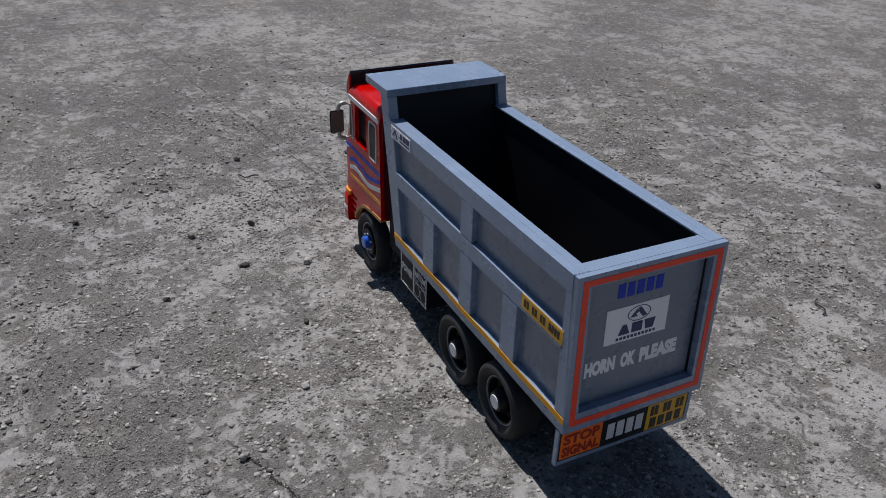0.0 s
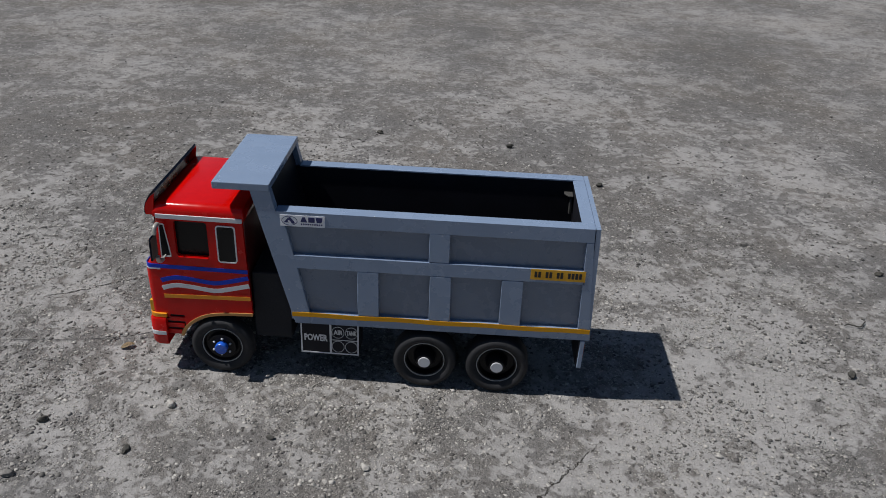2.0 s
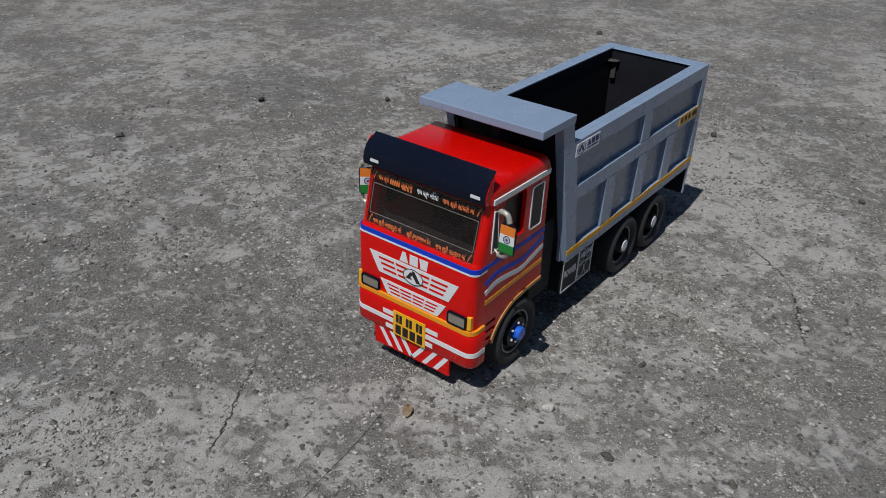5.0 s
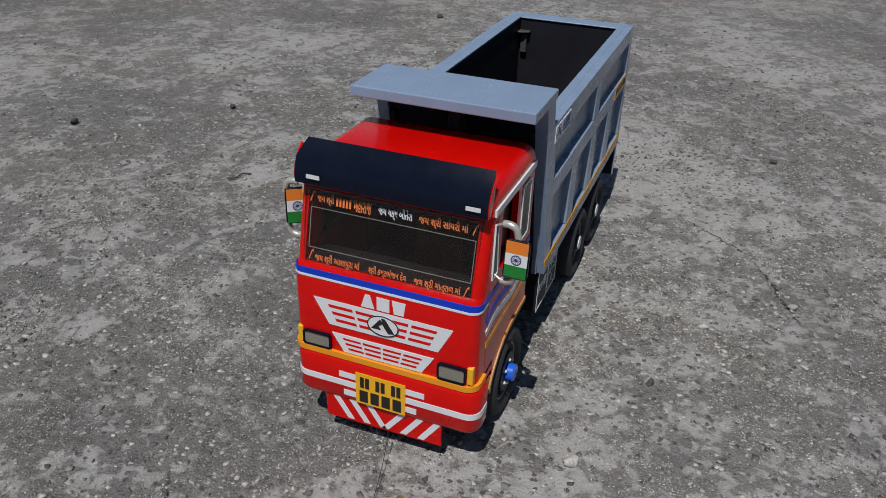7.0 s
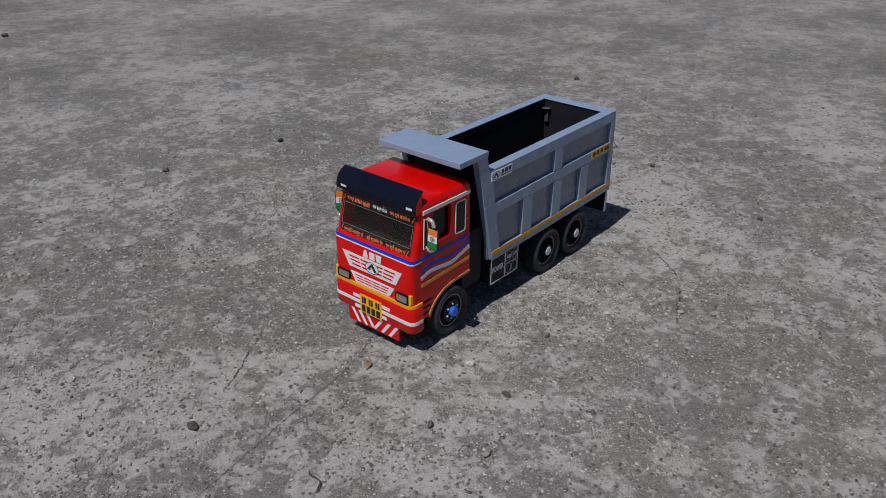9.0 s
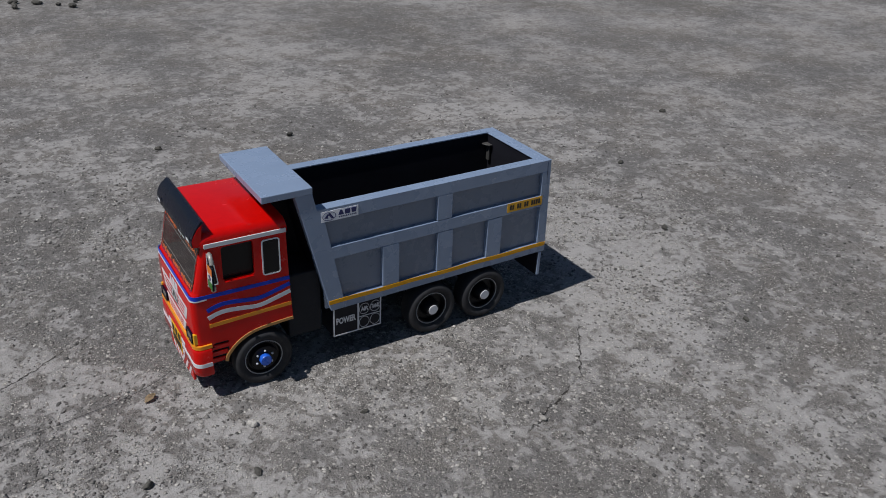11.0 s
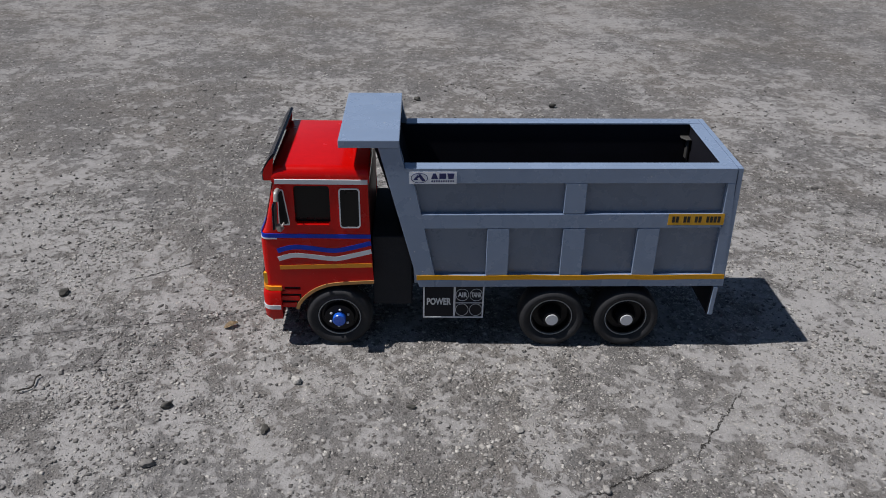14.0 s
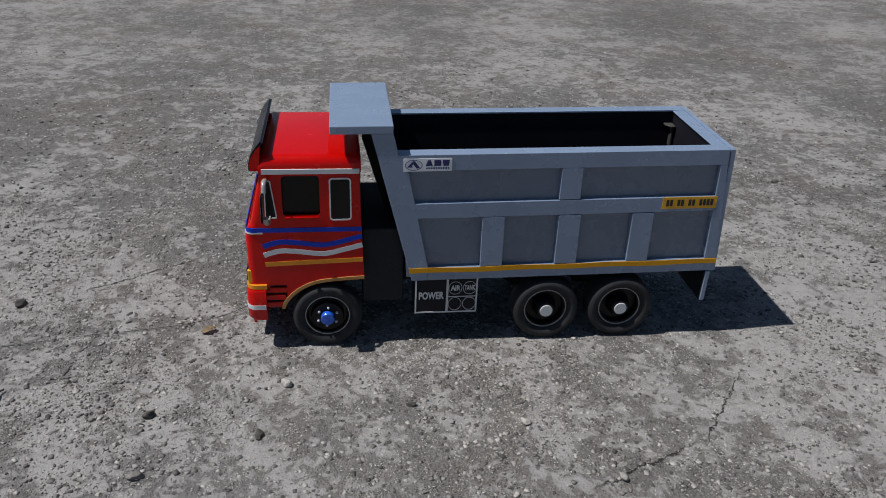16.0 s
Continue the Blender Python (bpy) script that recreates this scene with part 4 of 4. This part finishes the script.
g1 = trap([(-0.0385, 0.0850), (0.0335, 0.0850), (0.0425, 0.1028), (-0.0488, 0.1028)], 3, 4, lambda i, j: False, "upper_grille")
emblem(FRONT, -0.0020, 0.0937, 0.0104, 0.0072, FX + 0.0008, g1, INK, WHITE)
trap([(-0.0290, 0.0668), (0.0232, 0.0668), (0.0310, 0.0795), (-0.0370, 0.0795)], 3, 4, lambda i, j: False, "lower_grille")
name_shapes(FRONT, -0.0165, 0.0125, 0.1040, 0.1130, -0.0119, WHITE, cab, "white plain shapes above the grille")
for u0, u1, z0, z1, ua, ub in ((-0.0572, -0.0375, 0.0662, 0.0772, -0.0612, -0.0576), (0.0335, 0.0518, 0.0668, 0.0785, 0.0522, 0.0560)):
    bm = bmesh.new()
    ring(bm, rrect(u0, u1, z0, z1, 0.0022), rrect(u0 + 0.0012, u1 - 0.0012, z0 + 0.0012, z1 - 0.0012, 0.0012), FX - 0.001, FX + 0.0020, FRONT)
    lamp = part("headlight", bm, GLOSS_BLACK, truck, "headlight in a black frame")
    bm = bmesh.new()
    slab(bm, rrect(u0 + 0.0012, u1 - 0.0012, z0 + 0.0012, z1 - 0.0012, 0.0012), FX - 0.001, FX + 0.0012, FRONT)
    part("lens", bm, LAMP, lamp)
    bm = bmesh.new()
    slab(bm, rect(ua, ub, z0 + 0.0005, z1 + 0.0010), FX - 0.006, FX + 0.0008, FRONT, 0.0004)
    part("indicator", bm, YELLOW, lamp, "amber indicator")

# bumper
BN, BF, BR = -0.0612, 0.0632, 0.0085
bm = bmesh.new()
loft(bm, [(0.0310, plan(0.0108, 0.0265, BN + 0.001, BF - 0.001, BR)), (0.0335, plan(0.0092, 0.0265, BN, BF, BR)), (0.0590, plan(0.0092, 0.0265, BN, BF, BR)), (0.0615, plan(0.0104, 0.0265, BN + 0.001, BF - 0.001, BR))])
bumper = smooth(part("bumper", bm, RED, truck, "red rounded front bumper with white line"), 40)
bm = bmesh.new()
front_wrap(bm, 0.0425, 0.0468, 0.0092, BN, BF, BR, 0.0004, 0.0258)
part("white_line", bm, WHITE, bumper)
BX = -0.0088
for u0, u1, z0, z1 in ((-0.0315, 0.0265, 0.0492, 0.0534), (-0.0285, 0.0215, 0.0355, 0.0397)):
    bm = bmesh.new()
    slab(bm, rect(u0, u1, z0, z1), BX - 0.0003, BX, FRONT)
    part("white_strip", bm, WHITE, bumper)
bm = bmesh.new()
slab(bm, rect(-0.0197, 0.0142, 0.0327, 0.0562), BX, BX + 0.0005, FRONT)
plate = part("number_plate", bm, YELLOW, truck, "yellow plate with dark bars")
bars("plate_bar", FRONT, -0.0170, 0.0115, 0.0455, 0.0535, BX + 0.0005, 8, 0.25, INK, plate, skip=(2, 5))
bars("plate_bar", FRONT, -0.0180, 0.0125, 0.0344, 0.0432, BX + 0.0005, 4, 0.25, INK, plate)
bm = bmesh.new()
slab(bm, [(-0.0425, 0.0125), (0.0375, 0.0135), (0.0375, 0.0312), (-0.0435, 0.0312)], -0.0140, -0.0112, FRONT, 0.0005)
valance = part("valance", bm, RED, truck, "red valance with white chevrons")
for a, b in ((-0.0375, -0.0270), (-0.0260, -0.0155), (-0.0145, -0.0040), (0.0090, -0.0030), (0.0210, 0.0095), (0.0325, 0.0215)):
    bm = bmesh.new()
    w = 0.0046
    slab(bm, [(b, 0.0150), (b + w, 0.0150), (a + w, 0.0305), (a, 0.0305)], -0.0112, -0.0109, FRONT)
    part("chevron", bm, WHITE, valance)


# mirrors with a flag sticker on their backs
def mirror(sgn):
    y0 = CABN if sgn < 0 else CABF
    arm = [(0.0335, y0, 0.1640), (0.0322, y0 + sgn * 0.006, 0.1668), (0.0318, y0 + sgn * 0.0115, 0.1655), (0.0318, y0 + sgn * 0.0135, 0.1600)]
    low = [(0.0345, y0, 0.1325), (0.0330, y0 + sgn * 0.006, 0.1300), (0.0322, y0 + sgn * 0.0115, 0.1318), (0.0318, y0 + sgn * 0.0130, 0.1370)]
    if sgn < 0:
        m = plane_at((0.0289, -0.0712, 0.1475), (0, -1, 0), (0.03, 0, 1)) @ Matrix.Rotation(radians(-1), 4, "Z")
        w = 0.0072
    else:
        m = plane_at((0.0325, 0.0690, 0.1502), (0.55, -0.75, 0), (0.0, 0, 1))
        w = 0.0072
    bm = bmesh.new()
    slab(bm, rrect(-w, w, -0.0120, 0.0120, 0.0018), -0.0016, 0.0, m, 0.0003)
    back = part("mirror", bm, GLOSS_BLACK, truck, "wing mirror with a flag sticker on its back")
    for pts in (arm, low):
        bm = bmesh.new()
        line = curve_through(pts, 5)
        tube(bm, line[:5], 0.0008)
        tube(bm, line[4:], 0.0022)
        smooth(part("mirror_arm", bm, CHROME, back, "bent bright mirror arm"), 60)
    bm = bmesh.new()
    slab(bm, rrect(-w + 0.0008, w - 0.0008, -0.0112, 0.0112, 0.0012), -0.0019, -0.0016, m)
    part("mirror_glass", bm, MIRROR, back, "mirror glass")
    for v0, v1, mat in ((0.0037, 0.0112, SAFFRON), (-0.0037, 0.0037, WHITE), (-0.0112, -0.0037, GREEN)):
        bm = bmesh.new()
        slab(bm, rect(-w + 0.0008, w - 0.0008, v0, v1), 0.0, 0.0002, m)
        part("flag_band", bm, mat, back)
    bm = bmesh.new()
    ring(bm, disc(0, 0, 0.0031), disc(0, 0, 0.0026), 0.0002, 0.0004, m)
    slab(bm, disc(0, 0, 0.0009, seg=10), 0.0002, 0.0004, m)
    for i in range(12):
        a = radians(30 * i)
        slab(bm, [(0.0027 * math.cos(a - 0.06), 0.0027 * math.sin(a - 0.06)), (0.0027 * math.cos(a + 0.06), 0.0027 * math.sin(a + 0.06)), (0.0006 * math.cos(a), 0.0006 * math.sin(a))], 0.0002, 0.0004, m)
    part("flag_wheel", bm, NAVY, back)


mirror(-1)
mirror(1)


# ---- loose grit on the ground ----
def gravel(name, count, seed, least, spread, power, reach, material, label):
    """Loose angular bits, thickest in drifts, as one mesh."""
    rng = np.random.default_rng(seed)
    r, a = -reach * np.log(rng.random(3 * count) * rng.random(3 * count)), rng.random(3 * count) * 2 * np.pi
    x, y = 0.22 + 1.15 * r * np.cos(a), r * np.sin(a) - 0.03
    drift = np.sin(x * 19 + 2 * np.sin(y * 13) + seed) + np.sin(y * 23 + 2 * np.sin(x * 17 + 1)) + np.sin((x + y) * 47 + 3 * np.sin(y * 31))
    keep = np.flatnonzero(drift > rng.uniform(-2.6, 1.6, len(x)))[:count]
    x, y, n = x[keep], y[keep], len(keep)
    size = least + spread * rng.random(n) ** power
    corner = np.array([(-1, -1, -1), (1, -1, -1), (1, 1, -1), (-1, 1, -1), (-1, -1, 1), (1, -1, 1), (1, 1, 1), (-1, 1, 1)], float)
    p = corner[None] * rng.uniform(0.45, 1.0, (n, 8, 3)) * np.stack([np.ones(n), rng.uniform(0.5, 0.95, n), rng.uniform(0.20, 0.45, n)], -1)[:, None]
    t, u = rng.random(n) * 2 * np.pi, rng.normal(0, 0.22, n)
    c, s = np.cos(u)[:, None], np.sin(u)[:, None]
    p = np.stack([p[..., 0] * c - p[..., 2] * s, p[..., 1], p[..., 0] * s + p[..., 2] * c], -1)
    c, s = np.cos(t)[:, None], np.sin(t)[:, None]
    p = np.stack([p[..., 0] * c - p[..., 1] * s, p[..., 0] * s + p[..., 1] * c, p[..., 2]], -1) * size[:, None, None]
    p += np.stack([x, y, 0.02 * size - 0.0006], -1)[:, None]
    quad = np.array([(0, 3, 2, 1), (4, 5, 6, 7), (0, 1, 5, 4), (1, 2, 6, 5), (2, 3, 7, 6), (3, 0, 4, 7)])
    loops = (quad[None] + 8 * np.arange(n)[:, None, None]).ravel()
    me = bpy.data.meshes.new(name)
    me.vertices.add(8 * n)
    me.vertices.foreach_set("co", p.ravel())
    me.loops.add(24 * n)
    me.loops.foreach_set("vertex_index", loops)
    me.polygons.add(6 * n)
    me.polygons.foreach_set("loop_start", 4 * np.arange(6 * n))
    me.update(calc_edges=True)
    me.materials.append(material)
    return tagged(new(name, me), label, name, kind="stuff")


gravel("gravel", 100000, 5, 0.00045, 0.0024, 6.5, 0.26, GRAVEL, "fine loose pale and dark grit on concrete")
gravel("pebbles", 6000, 11, 0.0008, 0.0026, 3.4, 0.27, PEBBLE, "small dark grey pebbles strewn over concrete")


def shards(count, seed):
    """Fine splintered bits, a millimetre or less, strewn in drifts, as one mesh."""
    rng = np.random.default_rng(seed)
    r, a = 0.62 * np.sqrt(rng.random(4 * count)) ** 1.2, rng.random(4 * count) * 2 * np.pi
    x, y = 0.22 + 1.1 * r * np.cos(a), r * np.sin(a) - 0.10
    drift = np.sin(x * 31 + 2 * np.sin(y * 21)) + np.sin(y * 37 + 2 * np.sin(x * 27 + 1)) + np.sin((x - y) * 73 + 3 * np.sin(y * 49))
    keep = np.flatnonzero(drift > rng.uniform(-1.6, 2.4, len(x)))[:count]
    x, y, n = x[keep], y[keep], len(keep)
    size = 0.0006 + 0.0013 * rng.random(n) ** 3
    corner = np.array([(-1, 0, 0), (0.8, -0.36, 0), (0.8, 0.36, 0), (0.25, 0.05, 0.42)], float)
    p = corner[None] * rng.uniform(0.6, 1.1, (n, 4, 3)) * size[:, None, None]
    t = rng.random(n) * 2 * np.pi
    c, s = np.cos(t)[:, None], np.sin(t)[:, None]
    p = np.stack([p[..., 0] * c - p[..., 1] * s, p[..., 0] * s + p[..., 1] * c, p[..., 2]], -1)
    p += np.stack([x, y, np.full(n, -0.0003)], -1)[:, None]
    tri = np.array([(0, 2, 1), (0, 1, 3), (1, 2, 3), (2, 0, 3)])
    loops = (tri[None] + 4 * np.arange(n)[:, None, None]).ravel()
    me = bpy.data.meshes.new("shards")
    me.vertices.add(4 * n)
    me.vertices.foreach_set("co", p.ravel())
    me.loops.add(12 * n)
    me.loops.foreach_set("vertex_index", loops)
    me.polygons.add(4 * n)
    me.polygons.foreach_set("loop_start", 3 * np.arange(4 * n))
    me.update(calc_edges=True)
    me.materials.append(SHARD)
    return tagged(new("grit", me), "fine splintered pale grit strewn over concrete", "grit", kind="stuff")


shards(160000, 8)


def lump(name, x, y, size, seed, material, label, category, group):
    """One rough stone, half bedded in the dust."""
    rng = random.Random(seed)
    bm = bmesh.new()
    bmesh.ops.create_icosphere(bm, subdivisions=3, radius=1.0)
    off = Vector((rng.uniform(0, 50), rng.uniform(0, 50), 3.0))
    w, h = rng.uniform(0.55, 0.9), rng.uniform(0.45, 0.7)
    for v in bm.verts:
        k = 1 + 0.45 * noise.noise(v.co * 1.3 + off) + 0.18 * noise.noise(v.co * 4 + off)
        v.co = Vector((v.co.x * k, v.co.y * k * w, v.co.z * k * h)) * size
    low = min(v.co.z for v in bm.verts)
    bmesh.ops.transform(bm, matrix=Matrix.Translation((0, 0, -low * 0.75)), verts=bm.verts)
    me = bpy.data.meshes.new(name)
    bm.to_mesh(me)
    bm.free()
    me.materials.append(material)
    ob = smooth(new(name, me), 40)
    ob.matrix_basis = pose(x, y, -0.0008, 0, 0, rng.uniform(0, 360))
    return tagged(ob, label, category, group)


for n, (x, y, s) in enumerate(((0.148, -0.149, 0.0040), (-0.063, -0.148, 0.0046), (0.026, -0.178, 0.0050), (0.060, -0.262, 0.0040), (-0.218, 0.028, 0.0062), (0.520, 0.470, 0.0055), (0.735, 0.010, 0.0050), (0.860, 0.240, 0.0052),
                               (-0.140, -0.330, 0.0045), (0.380, 0.610, 0.0060), (-0.420, 0.310, 0.0065), (0.640, -0.220, 0.0042), (1.150, 0.420, 0.0070), (0.150, 0.640, 0.0055))):
    lump("stone", x, y, s, 40 + n, DARK_STONE, "small dark rough stone lying on concrete", "stone", "loose dark stones")
for n, (x, y, s) in enumerate(((0.044, -0.115, 0.0050), (0.239, -0.178, 0.0042), (0.300, -0.245, 0.0040), (-0.060, -0.216, 0.0055), (0.560, -0.130, 0.0038), (-0.250, -0.120, 0.0045), (0.700, 0.300, 0.0050))):
    lump("stone", x, y, s, 80 + n, GRAVEL, "small pale rough stone lying on concrete", "stone", "loose pale stones")
rng = random.Random(9)
for n in range(12):
    u = rng.random() ** 1.6
    lump("stone", 0.00 + 0.50 * u + rng.gauss(0, 0.03), 1.90 - 0.04 * u + rng.gauss(0, 0.05), rng.uniform(0.006, 0.014), 200 + n, DARK_STONE, "dark broken stone in a loose scatter", "stone", "scatter of broken stones")


def twig(x, y, turn, length, seed):
    rng = random.Random(seed)
    pts = [(length * (i / 6 - 0.5), 0.12 * length * math.sin(i * 1.1 + seed), 0.0013 + 0.001 * rng.random()) for i in range(7)]
    bm = bmesh.new()
    tube(bm, curve_through(pts, 3), 0.0008, 6)
    me = bpy.data.meshes.new("twig")
    bm.to_mesh(me)
    bm.free()
    me.materials.append(DARK_STONE)
    ob = new("twig", me)
    ob.matrix_basis = pose(x, y, 0, 0, 0, turn)
    return tagged(ob, "short dark dry twig lying on concrete", "twig", "dry twigs")


twig(0.780, 0.110, 20, 0.030, 1)
twig(-0.190, -0.120, 65, 0.026, 2)
twig(0.330, 0.330, -35, 0.028, 3)


def leaf(x, y, turn):
    bm = bmesh.new()
    n = 9
    rows = []
    for i in range(n):
        t = i / (n - 1)
        w = 0.0042 * math.sin(math.pi * min(1, t * 0.95 + 0.04)) ** 0.8
        rows.append([bm.verts.new((0.014 * (t - 0.5), s * w, 0.0012 + 0.0022 * abs(s) * t + 0.0015 * math.sin(3 * t))) for s in (-1, -0.5, 0, 0.5, 1)])
    for a, b in zip(rows, rows[1:]):
        for k in range(4):
            bm.faces.new((a[k], a[k + 1], b[k + 1], b[k]))
    bmesh.ops.solidify(bm, geom=bm.faces[:], thickness=0.0003)
    me = bpy.data.meshes.new("leaf")
    bm.to_mesh(me)
    bm.free()
    me.materials.append(LEAF)
    ob = smooth(new("leaf", me), 60)
    ob.matrix_basis = pose(x, y, 0, 0, 0, turn)
    return tagged(ob, "curled brown dry leaf lying on concrete", "leaf")


leaf(-0.032, -0.030, 30)

# thin black cord by which the truck is drawn along
bm = bmesh.new()
cord = [(0.0118, -0.001, 0.0150), (0.0040, -0.0040, 0.0125), (-0.020, -0.0100, 0.0050), (-0.054, -0.0170, 0.0010), (-0.094, -0.0240, 0.0007), (-0.153, -0.0320, 0.0006), (-0.223, -0.0460, 0.0006), (-0.42, -0.080, 0.0006), (-0.80, -0.150, 0.0006), (-1.60, -0.290, 0.0006)]
tube(bm, curve_through(cord, 5), 0.00022, 6)
me = bpy.data.meshes.new("tow_cord")
bm.to_mesh(me)
bm.free()
me.materials.append(MATT_BLACK)
tagged(new("tow_cord", me), "thin black cord tied to the truck and lying ahead", "cord")
